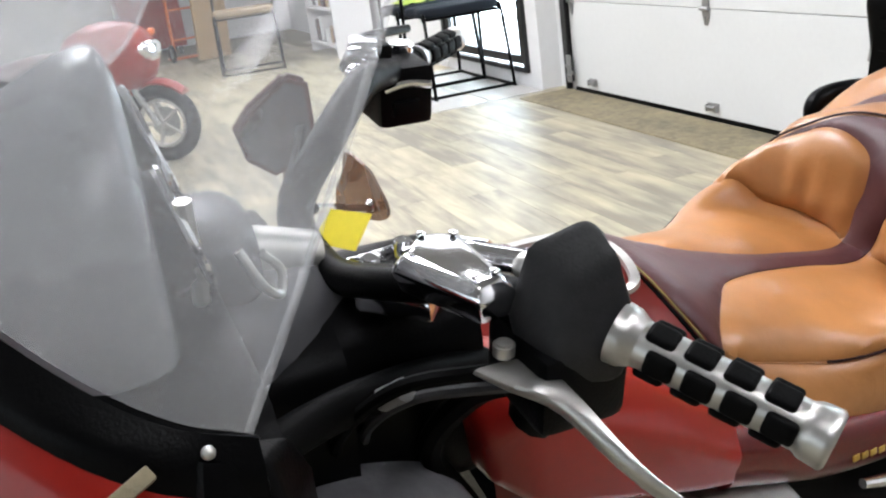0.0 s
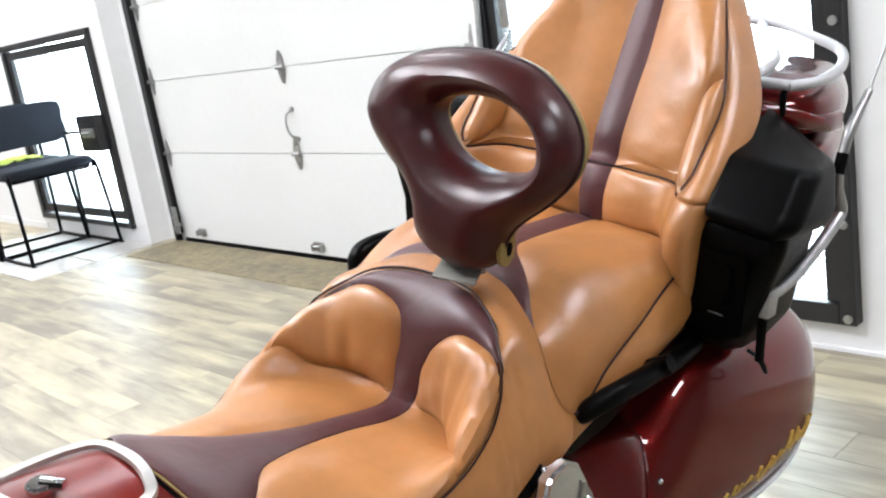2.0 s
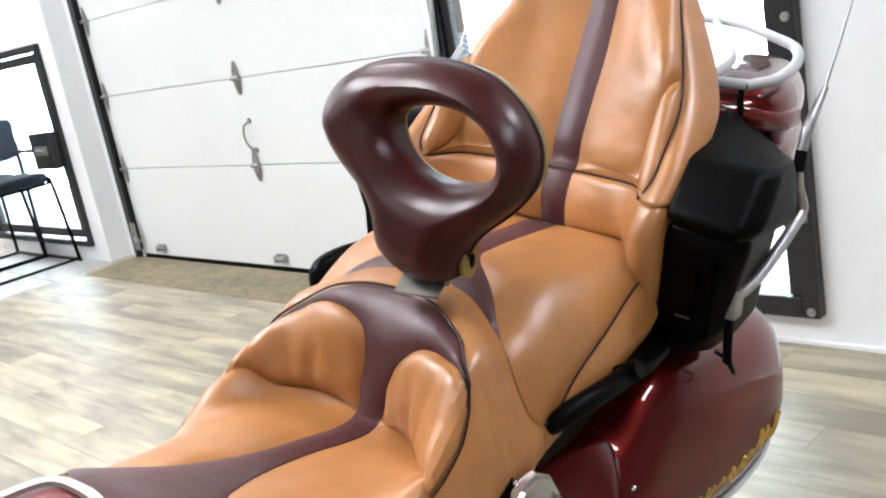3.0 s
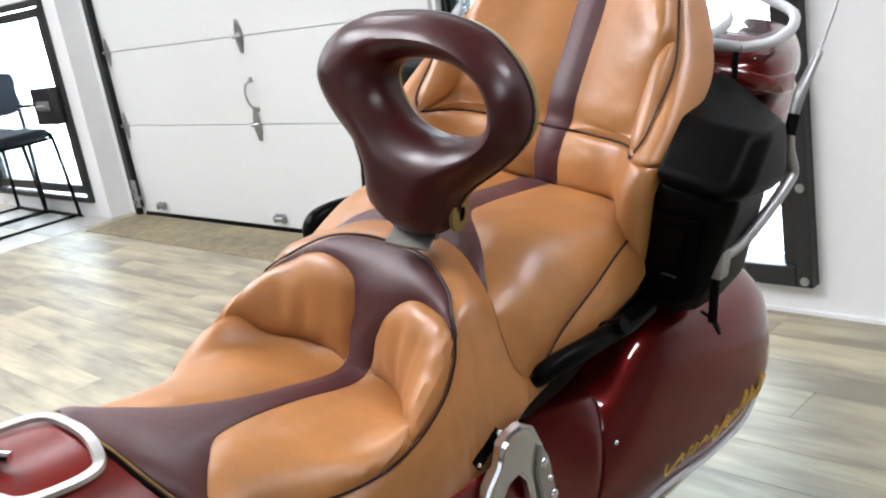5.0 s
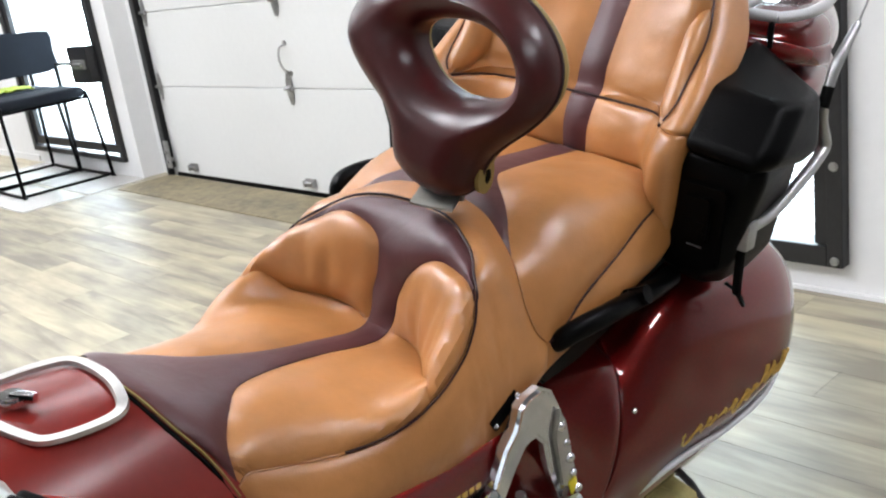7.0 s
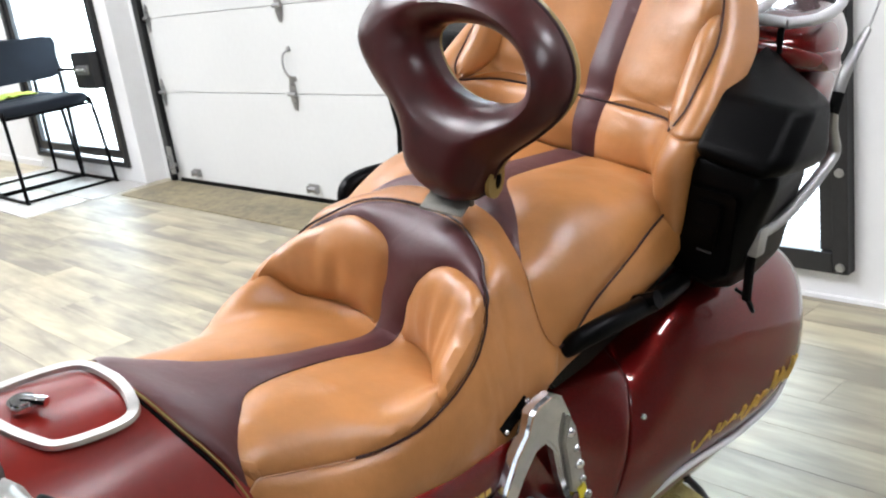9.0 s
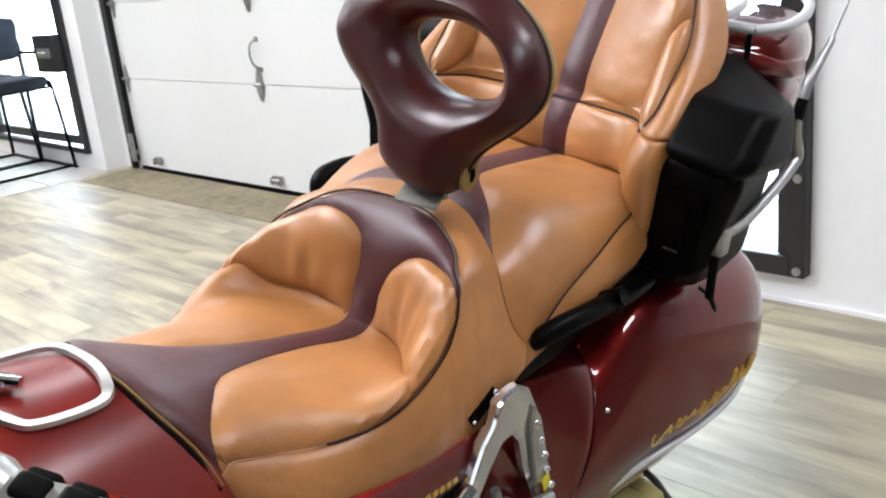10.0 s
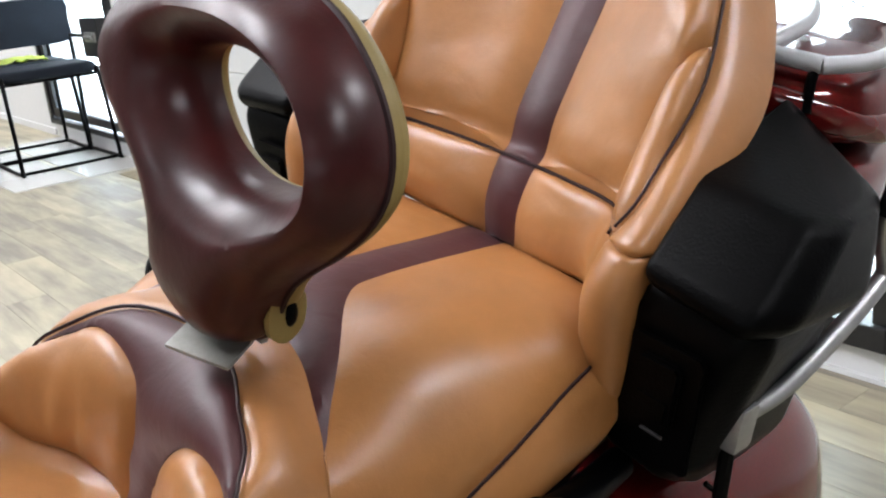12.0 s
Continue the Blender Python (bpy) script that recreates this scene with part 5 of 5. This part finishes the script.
for i in range(7):
    for j in range(4):
        part("tread_rib", moved(box(-.012, .012, -.0035, .0035, 0, .003, .001), pose(.235, .33, .375, 6, 10, -28) @ pose(-.045 + j * .03, -.08 + i * .03, .0165, 0, 0, 45 if (i + j) % 2 else -45)), WOVEN, board)
part("board_rim", moved(tube([(-.06, -.1, .008), (.055, -.1, .008), (.07, .02, .008), (.06, .13, .008), (.01, .15, .008), (-.06, .12, .008)], .007, 8, True, 3), pose(.235, .33, .375, 6, 10, -28)), GREYPLASTIC, board)
part("heel_guard", tube([(.27, .15, .53), (.262, .1, .525), (.275, .13, .49), (.3, .22, .43), (.33, .3, .38)], .008, 8), STEEL, hang)
part("pedal_arm", tube([(.26, -.08, .56), (.258, .0, .55), (.25, .06, .555)], [.012, .012, .009], 10), CHROME, hang)
part("pedal_arm", tube([(.27, -.1, .53), (.275, .02, .50), (.27, .1, .49)], [.013, .014, .012], 10), SATIN, hang)
part("pedal_link", tube([(.25, .03, .59), (.258, .045, .54), (.265, .05, .48)], .007, 8), STEEL, hang)
part("pedal_link", tube([(.262, -.01, .57), (.27, .03, .52), (.27, .09, .47)], .006, 8), RUBBER, hang)
part("pedal_pin", ball((.262, -.085, .562), .014, 12), SATIN, hang)
for k in range(5):
    part("hanger_fin", moved(box(-.004, .004, -.03, .03, -.009, .009, .003), pose(.262 + .006 * k, .03 + .024 * k, .52 - .02 * k, 30, 0, -20)), CHROME, hang)
gear = part("shift_link", tube([(.26, -.16, .5), (.25, -.02, .505), (.24, .05, .53)], .009, 8), SATIN, bike, "bright shift rod")
part("rod_end", ball((.262, -.17, .497), .014, 10), SATIN, gear)
for k in range(4):
    part("fin", moved(box(-.006, .006, -.07, .07, -.012, .012, .004), pose(.21 + .012 * k, .02 + .012 * k, .41 - .012 * k, 20, 0, -24)), ALLOY, bike)
cover = both("cylinder_cover", hull([[(x, y, z) for x, z in [(.15, .592), (.27, .588), (.3, .565), (.3, .47), (.27, .44), (.15, .44)]] for y in (-.56, -.55, -.45, -.29, -.28)], 32, 3), ALLOY, None, "cast alloy cylinder head cover")
both("engine_guard", tube([(.2, -.02, .5), (.3, -.04, .46), (.34, -.05, .4), (.33, -.04, .33), (.22, 0, .28)], .013, 10), CHROME)

# wheels
for name, y, r, w, up in (("rear_wheel", .62, .33, .08, .087), ("front_wheel", -1.08, .335, .065, 0)):
    tyre = [(0, y + r * .83 * math.cos(t), r + up + r * .83 * math.sin(t)) for t in np.linspace(0, 2 * math.pi, 20, endpoint=False)]
    wh = part(name, tube(tyre, r * .17, 12, True, 2), RUBBER, bike, "black road tyre")
    part("rim", tube([(0, y + r * .66 * math.cos(t), r + up + r * .66 * math.sin(t)) for t in np.linspace(0, 2 * math.pi, 20, endpoint=False)], .02, 8, True, 2), ALLOY, wh)
    part("hub", disc((0, y, r + up), (1, 0, 0), .05, .1, 20, .006), ALLOY, wh)
    for k in range(5):
        t = k * 2 * math.pi / 5
        part("spoke", tube([(0, y + .04 * math.cos(t), r + up + .04 * math.sin(t)), (0, y + .21 * math.cos(t), r + up + .21 * math.sin(t))], .014, 6), ALLOY, wh)
part("fork", tube([(.09, -1.08, .335), (.09, -.85, .85)], .022, 12), CHROME, bike)
part("fork", tube([(-.09, -1.08, .335), (-.09, -.85, .85)], .022, 12), CHROME, bike)
part("swing_arm", box(-.1, .1, .1, .62, .28, .36, .02), BLACK, bike)
part("side_stand", tube([(.2, -.1, .28), (.305, -.04, .125), (.315, -.03, .105)], .014, 10), STEEL, bike, "steel side stand")

# screen: a bowed sheet that sweeps back from the fairing
screen_skin = Skin([
    [(0, -1.13, 1.115), (.12, -1.115, 1.11), (.23, -1.075, 1.09), (.30, -1.02, 1.055), (.342, -.972, 1.033), (.36, -.93, 1.022)],
    [(0, -1.05, 1.18), (.11, -1.035, 1.17), (.205, -1.0, 1.15), (.265, -.955, 1.12), (.298, -.91, 1.1), (.309, -.874, 1.09)],
    [(0, -.96, 1.26), (.105, -.95, 1.25), (.19, -.922, 1.235), (.25, -.883, 1.215), (.284, -.85, 1.207), (.299, -.825, 1.2)],
    [(0, -.88, 1.36), (.1, -.87, 1.35), (.18, -.85, 1.34), (.238, -.825, 1.325), (.27, -.803, 1.312), (.286, -.786, 1.3)],
    [(0, -.83, 1.45), (.08, -.825, 1.445), (.14, -.812, 1.43), (.19, -.795, 1.412), (.218, -.777, 1.395), (.235, -.76, 1.38)],
])
screen = part("windscreen", sheet_of(screen_skin, 30, 44, 0.004), SCREEN, bike, "clear scratched acrylic windscreen")
screen.visible_shadow = False
for s in (1, -1):
    part("screen_edge", tube([screen_skin.at(u, s) for u in np.linspace(0, 4, 16)], 0.003, 6, steps=1), SCREEN, screen)


# fairing: a black rim under the screen, red paint below it, hollow behind
def fairing_side(way):
    """Stations from the rim down to the wheel arch, each from the middle outwards."""
    return Skin([[(x * k + way * .0, y + dy - (.0 if x > .2 else .01), z + dz) for x, y, z in [(0, -1.15, 1.09), (.12, -1.135, 1.085), (.235, -1.095, 1.065), (.31, -1.04, 1.035), (.352, -.985, 1.012), (.37, -.93, .995)]] for k, dy, dz in ((1, 0, 0), (1.05, -.02, -.03), (1.1, -.035, -.1), (1.1, -.03, -.22), (1.0, 0, -.36), (.85, .05, -.45))])


rim_skin = Skin([[(0, -1.135, 1.118), (.12, -1.12, 1.112), (.232, -1.08, 1.09), (.303, -1.024, 1.055), (.345, -.975, 1.032), (.364, -.925, 1.02)],
                 [(0, -1.155, 1.10), (.12, -1.14, 1.093), (.238, -1.098, 1.07), (.314, -1.043, 1.04), (.356, -.988, 1.018), (.376, -.925, 1.0)],
                 [(0, -1.16, 1.085), (.12, -1.145, 1.078), (.242, -1.102, 1.055), (.32, -1.045, 1.025), (.362, -.988, 1.0), (.38, -.925, .985)]])
fairing = part("fairing", fairing_side(0).mesh(30, 44), FIRERED, bike, "bright red front fairing")
part("screen_rim", sheet_of(rim_skin, 6, 44, 0.006), BLACK, fairing, "matt black trim under the screen")
part("rim_clip", moved(box(-.005, .005, -.014, .014, -.003, .003, .002), frame_of((.372, -1.0, 1.016), (.35, -1.015, 1.036), (.37, -1.055, 1.016))), MAT, fairing, "tan plastic clip")
corner = facet([[(.33, -.985, .93), (.372, -.965, .93), (.374, -.91, .915), (.33, -.88, .915)], [(.335, -.98, .985), (.38, -.965, .988), (.382, -.915, .97), (.335, -.885, .96)], [(.34, -.972, 1.012), (.368, -.96, 1.018), (.37, -.922, 1.004), (.34, -.9, .996)]], .006)
part("corner_trim", corner, BLACK, fairing, "black corner trim with a pivot bolt")
part("pivot_bolt", ball((.365, -.955, 1.02), .0045, 10), SATIN, fairing)
part("inner_panel", hull([[(x, y, z) for x, z in [(-.31, .97), (-.2, 1.0), (.2, 1.0), (.325, .97), (.33, .85), (.26, .66), (-.26, .66), (-.31, .85)]] for y in (-1.06, -1.02, -.95, -.9)], 40, 3), BLACK, fairing, "black inner fairing")
dash = part("dash", hull([[(x, y, z) for x, z in [(-.13, .86), (-.11, .935), (-.04, .955), (.08, .96), (.16, .945), (.2, .9), (.18, .76), (-.12, .76)]] for y in (-.98, -.93, -.88, -.83, -.81)], 36, 3), BLACK, bike, "matt black dash")
part("dash_shelf", facet([[(-.12, -.975, .955), (.13, -.975, .955), (.15, -.83, .948), (-.11, -.83, .948)], [(-.11, -.97, .968), (.12, -.97, .968), (.14, -.835, .961), (-.1, -.835, .961)]], .004), SHELF, dash, "grey satin dash shelf")
part("bridge_tube", tube([(.1, -.93, 1.015), (.09, -.86, .995), (.08, -.8, .975)], [.022, .024, .022], 14), SATIN, dash, "satin silver fork bridge")
part("steering_cover", hull([[(x, y, z) for x, z in [(.01, .9), (.05, .955), (.13, .958), (.185, .91), (.18, .76), (.04, .74)]] for y in (-.84, -.8, -.74, -.68)], 30, 3), BLACK, dash, "matt black steering cover")
part("dash_flank", hull([[(.12, -.93, .985), (.19, -.95, .975), (.21, -.95, .92), (.13, -.93, .9)], [(.1, -.86, .985), (.165, -.87, .97), (.185, -.87, .92), (.11, -.86, .9)], [(.08, -.78, .965), (.13, -.78, .955), (.15, -.78, .9), (.09, -.78, .89)]], 20, 4), GREYPLASTIC, dash, "dark grey dash flank")
hood = part("gauge_hood", hull([[(x, y, z) for x, z in pts] for y, pts in [(-1.09, [(.0, 1.0), (.04, 1.05), (.1, 1.06), (.15, 1.03), (.17, .97), (.0, .96)]), (-1.06, [(-.03, 1.0), (.02, 1.1), (.1, 1.13), (.18, 1.07), (.21, .97), (-.02, .95)]), (-1.0, [(-.05, 1.0), (.01, 1.13), (.1, 1.172), (.2, 1.09), (.235, .96), (-.04, .94)]), (-.958, [(-.05, 1.0), (.01, 1.14), (.1, 1.185), (.2, 1.09), (.23, .95), (-.04, .93)]), (-.945, [(-.03, 1.0), (.02, 1.12), (.1, 1.165), (.185, 1.08), (.215, .95), (-.03, .93)])]], 44, 5), SHELF, dash, "smooth grey gauge hood")
for x, z, r in ((.13, 1.05, .05), (.02, 1.075, .055), (-.1, 1.05, .05)):
    g = part("gauge", disc((x, -.935, z), (0, 1, .3), r, .03, 28, .004), BLACK, dash, "round black gauge")
    part("gauge_ring", tube([(x + r * math.cos(t), -.915 - .3 * r * math.sin(t), z + r * .95 * math.sin(t)) for t in np.linspace(0, 6.283, 16, endpoint=False)], .0045, 8, True, 2), CHROME, g, "chrome ring")
part("speaker_cover", hull([[(x * k + .09, y, 1.0 + z * k) for x, z in [(-.05, -.03), (.05, -.03), (.06, .02), (.03, .045), (-.04, .04)]] for y, k in ((-.93, 1.0), (-.88, 1.0), (-.86, .8))], 28, 3), GREYPLASTIC, dash)
part("hose_loop", tube([(.15, -.88, 1.03), (.16, -.865, 1.0), (.152, -.85, .985), (.14, -.845, 1.0), (.142, -.86, 1.02)], .004, 8), SATIN, dash)
part("dash_rail", tube([(.17, -.92, 1.09), (.165, -.915, 1.0), (.19, -.925, .965), (.22, -.93, .94)], .007, 8), SATIN, dash, "worn silver trim line")
part("warning_light", ball((.215, -.93, .945), (.007, .006, .006), 10), SATIN, dash)
part("fairing_pocket", facet([[(.13, -.715, .85), (.2, -.71, .865), (.235, -.7, .83), (.225, -.69, .78), (.13, -.69, .76)],
                              [(.12, -.66, .875), (.2, -.65, .885), (.245, -.66, .865), (.235, -.64, .735), (.12, -.64, .71)],
                              [(.12, -.54, .83), (.19, -.53, .835), (.232, -.53, .79), (.225, -.52, .69), (.12, -.52, .66)],
                              [(.12, -.43, .755), (.185, -.42, .755), (.214, -.42, .715), (.21, -.41, .645), (.12, -.41, .62)],
                              [(.12, -.35, .70), (.175, -.345, .70), (.2, -.345, .66), (.198, -.34, .62), (.12, -.34, .6)]], .012, 3), FIRERED, bike, "red lower fairing pocket")
part("lower_cowl", hull([[(x, y, z + dz) for x, z in [(.1, .795), (.2, .812), (.25, .808), (.277, .765), (.275, .64), (.2, .55), (.1, .52)]] for y, dz in ((-.91, .0), (-.89, .012), (-.82, .012), (-.76, -.004), (-.72, -.03), (-.7, -.06))], 36, 3), COWL, bike, "scuffed grey lower cowl")
part("cowl_ridge", tube([(.262, -.87, .812), (.268, -.8, .808), (.262, -.75, .788)], [.006, .009, .006], 8), COWL, bike)
part("cross_hose", tube([(.3, -.94, .93), (.25, -.87, .922), (.215, -.78, .91), (.185, -.68, .885)], .017, 10), RUBBER, bike, "thick black hose")

# handlebar with its controls, turned a little to the right
bar = part("handlebar", tube([(.37, -.69, 1.03), (.3, -.73, 1.035), (.2, -.77, 1.0), (.1, -.79, .965), (.0, -.79, .978), (-.06, -.735, 1.02), (-.115, -.675, 1.055), (-.17, -.63, 1.045), (-.22, -.59, 1.032), (-.28, -.53, 1.024)], [.014, .014, .015, .016, .018, .019, .018, .017, .016, .014], 12), BLACK, bike, "black handlebar")
GRIPS = (((.377, -.682, 1.033), (.503, -.607, 1.006)), ((-.262, -.545, 1.026), (-.335, -.452, 1.024)))
for a, b in GRIPS:
    a, b = Vector(a), Vector(b)
    fat = 0.93 if a.x > 0 else 0.76
    d = (b - a)
    g = part("grip", join(tube([a, a + d * .06, a + d * .12], [.024 * fat, .023 * fat, .0182 * fat], 20, steps=3), tube([a + d * .1, b - d * .1], .0182 * fat, 20), tube([b - d * .14, b - d * .1, b - d * .02, b], [.0182 * fat, .021 * fat, .022 * fat, .019 * fat], 20, steps=3)), SATIN, bar, "satin silver grip with rubber pads")
    q = d.to_track_quat("X", "Z").to_matrix().to_4x4()
    for k in range(4):
        for j in range(5):
            m = Matrix.Translation(a + d * (.21 + .18 * k + (.04 if j % 2 else 0))) @ q @ pose(0, 0, 0, j * 72 + 12, 0, 0) @ pose(0, 0, .0168 * fat)
            part("grip_pad", moved(box(-.0105, .0105, -.0085, .0085, -.004, .0044, .0042, 3), m), RUBBER, g)
part("switch_housing", facet([[(.325, -.728, .99), (.366, -.722, .985), (.38, -.675, .99), (.335, -.66, .995)],
                               [(.318, -.738, 1.03), (.374, -.727, 1.022), (.392, -.67, 1.028), (.328, -.652, 1.036)],
                               [(.325, -.727, 1.088), (.357, -.712, 1.074), (.37, -.676, 1.088), (.337, -.683, 1.106)]], .012, 4), HOUSING, bar, "dark grey boxy switch housing")
part("switch_block", join(box(.29, .375, -.735, -.665, .955, 1.02, .01), tube([(.33, -.7, .96), (.32, -.71, .93)], .02, 10)), BLACK, bar)
lever = part("clutch_lever", hull([[(.338, -.764, 1.004), (.338, -.716, 1.0), (.337, -.714, .992), (.336, -.762, .995)], [(.362, -.752, 1.003), (.366, -.722, 1.004), (.365, -.72, .994), (.361, -.75, .993)], [(.396, -.736, 1.003), (.404, -.722, 1.005), (.403, -.719, .993), (.394, -.733, .992)], [(.45, -.71, .975), (.46, -.7, .976), (.458, -.696, .965), (.448, -.706, .964)], [(.51, -.66, .945), (.52, -.652, .946), (.518, -.648, .935), (.508, -.656, .934)], [(.56, -.61, .93), (.568, -.604, .931), (.566, -.6, .921), (.558, -.606, .92)]], 16, 4), SATIN, bar, "satin alloy clutch lever")
part("pivot_bolt", disc((.338, -.746, 1.014), (0, 0, 1), .008, .012, 16, .002), SATIN, lever)
part("reservoir", facet([[(.262, -.79, 1.03), (.335, -.762, 1.035), (.325, -.735, 1.03), (.24, -.735, 1.025), (.225, -.76, 1.025)], [(.258, -.797, 1.048), (.338, -.765, 1.054), (.328, -.73, 1.05), (.238, -.728, 1.045), (.222, -.762, 1.045)], [(.262, -.787, 1.06), (.328, -.762, 1.064), (.32, -.738, 1.061), (.243, -.735, 1.058), (.232, -.762, 1.057)]], .004), CHROME, bar, "chrome fluid reservoir cover")
for p in [(.262, -.782, 1.063), (.322, -.76, 1.066), (.315, -.742, 1.063), (.246, -.74, 1.06), (.236, -.762, 1.059)]:
    part("screw", ball(p, (.0036, .0036, .002), 10), CHROME, bar)
for p, q, r in [((.24, -.72, 1.03), (.27, -.69, 1.03), .014), ((.2, -.73, 1.01), (.23, -.69, 1.01), .011), ((.15, -.71, .995), (.19, -.68, 1.0), .012)]:
    part("fluid_fitting", tube([p, q], r, 12), CHROME, bar)
part("side_fitting", ball((.3, -.705, 1.05), (.011, .014, .012), 12), SATIN, bar)
part("lamp_jewel", ball((.17, -.655, .985), (.01, .012, .008), 12), LENS, bar)
part("lamp_jewel", ball((.2, -.64, .985), (.008, .01, .008), 12), LENS, bar)
part("bar_clamp", facet([[(.16, -.79, .955), (.22, -.745, .965), (.15, -.69, .955), (.08, -.7, .95), (.09, -.78, .95)], [(.155, -.785, .975), (.21, -.745, .985), (.15, -.695, .978), (.085, -.705, .972), (.095, -.775, .972)]], .005), CHROME, bar, "chrome handlebar clamp cover")
for p in [(.12, -.76, .976), (.17, -.745, .983), (.14, -.71, .979), (.1, -.72, .975)]:
    part("clamp_bolt", disc(p, (.1, 0, 1), .009, .012, 14, .002), CHROME, bar)
for p, q, r in [((.06, -.8, .955), (.08, -.79, .975), .01), ((.11, -.8, .95), (.12, -.79, .965), .013)]:
    part("clamp_post", tube([p, q], r, 12), CHROME, bar)
part("warning_label", plate([(-.032, -.016), (.028, -.02), (.034, .016), (-.02, .018)], .002, frame_of((.062, -.765, .984), (.115, -.74, .999), (.047, -.747, 1.009))), YELLOW, bar, "yellow warning label")
part("ignition_panel", facet([[(.02, -.82, .9), (.14, -.82, .9), (.16, -.69, .9), (.04, -.72, .9)], [(.02, -.81, .945), (.13, -.81, .945), (.15, -.7, .95), (.05, -.73, .945)]], .008), BLACK, bar, "black upper triple clamp")
part("right_switch", join(box(-.27, -.185, -.625, -.555, .97, 1.045, .01), box(-.25, -.2, -.64, -.6, 1.03, 1.07, .008)), BLACK, bar, "black right switch block")
part("right_reservoir", facet([[(-.25, -.64, 1.05), (-.19, -.665, 1.05), (-.17, -.63, 1.05), (-.22, -.605, 1.05)], [(-.245, -.638, 1.075), (-.192, -.66, 1.075), (-.175, -.632, 1.075), (-.22, -.61, 1.075)]], .005), CHROME, bar, "chrome brake fluid reservoir")
for p, r in (((-.205, -.556, 1.03), .008), ((-.23, -.556, 1.01), .007), ((-.205, -.556, .99), .009)):
    part("switch_button", disc(p, (0, 1, 0), r, .008, 14, .002), GREYPLASTIC, bar)
part("switch_trim", tube([(-.184, -.62, 1.02), (-.184, -.59, 1.025), (-.184, -.56, 1.02)], .005, 8), CHROME, bar)
part("switch_rocker", box(-.19, -.179, -.61, -.575, .985, 1.005, .004), BLACK, bar)
part("lever_clamp", disc((-.25, -.57, 1.045), (0, 0, 1), .016, .02, 16, .003), CHROME, bar)
part("right_lamp", ball((-.14, -.67, 1.06), (.014, .012, .012), 12), CHROME, bar)
part("throttle_lever", tube([(-.2, -.66, 1.05), (-.3, -.6, 1.05), (-.39, -.5, 1.03)], [.008, .007, .006], 8), BLACK, bar)
part("cable", tube([(.33, -.74, .99), (.28, -.8, .96), (.22, -.83, .88), (.18, -.82, .8)], .006, 8), RUBBER, bar)
part("cable", tube([(.34, -.73, .98), (.26, -.78, .93), (.2, -.8, .86), (.16, -.78, .78)], .005, 8), GREYPLASTIC, bar)
part("cable", tube([(.32, -.72, .97), (.24, -.72, .9), (.2, -.74, .82), (.2, -.7, .74)], .012, 8), RUBBER, bar)
part("fitting", tube([(.265, -.79, .945), (.245, -.8, .925)], .01, 10), SATIN, bar)

# smoked wind wings low on the far side
for label, pts in (("smoked brown acrylic wind wing", [(-.66, .71), (-.64, .755), (-.54, .765), (-.5, .755), (-.45, .728), (-.48, .695), (-.6, .65), (-.69, .615), (-.7, .66)]), ("smoked brown acrylic wind wing with a lifted corner", [(-.87, .64), (-.83, .72), (-.78, .75), (-.7, .775), (-.66, .765), (-.67, .72), (-.72, .66), (-.84, .62)])):
    y = -.51 if len(label) < 35 else -.56
    w = part("wind_wing", plate(pts, .005, Matrix(((1, 0, 0, 0), (0, 0, -1, y), (0, 1, 0, 0), (0, 0, 0, 1))), smooth_n=44), SMOKE, bike, label)
    part("wing_bracket", tube([(-.3, -.68, .83), (-.42, -.6, .76), (-.52, y - .008, .70)], .008, 8), CHROME, w)
    part("wing_nut", ball((-.52, y - .004, .705), .012, 10), CHROME, w)
far = plate([(-.749, .909), (-.726, .939), (-.67, .98), (-.638, .967), (-.631, .89), (-.66, .842), (-.695, .83), (-.734, .86)], .02, Matrix(((0, 0, 1, -.44), (1, 0, 0, 0), (0, 1, 0, 0), (0, 0, 0, 1))), .006, smooth_n=0)
far = part("mirror", far, MAROON, bike, "mirror in a brown housing")
part("mirror_glass", plate([(-.742, .905), (-.72, .93), (-.67, .968), (-.646, .958), (-.64, .89), (-.665, .85), (-.695, .838), (-.728, .866)], .002, Matrix(((0, 0, 1, -.4195), (1, 0, 0, 0), (0, 1, 0, 0), (0, 0, 0, 1)))), SMOKE, far)
part("mirror_stalk", tube([(-.43, -.65, .9), (-.36, -.68, .88), (-.3, -.72, .85)], .009, 8), BLACK, far)

# ---------- floor planks, last ----------
PL, PW = 1.22, 0.152
b = bmesh.new()
bmesh.ops.create_cube(b, size=1, matrix=Matrix.Translation(((PL - .0014) / 2, (PW - .0012) / 2, -.003)) @ Matrix.Diagonal((PL - .0014, PW - .0012, .006, 1)))
plank_mesh = bpy.data.meshes.new("plank")
b.to_mesh(plank_mesh)
b.free()
plank_mesh.materials.append(PLANK)
random.seed(11)
rest = bmesh.new()
for j in range(-33, 24):
    y = j * PW
    x = -12 + random.uniform(0, PL)
    while x < 4.9:
        if y + PW < 3.9:
            if -7.6 < x < 2.2 and -0.45 < y < 3.5:
                ob = new("plank", plank_mesh)
                ob.location = (x, y, 0)
                ob.parent = floor
            else:
                bmesh.ops.create_cube(rest, size=1, matrix=Matrix.Translation((x + PL / 2, y + PW / 2, -.003)) @ Matrix.Diagonal((PL - .0014, PW - .0012, .006, 1)))
        x += PL
tagged(part("outer_planks", rest, PLANK, floor, smooth=False), kind="stuff")
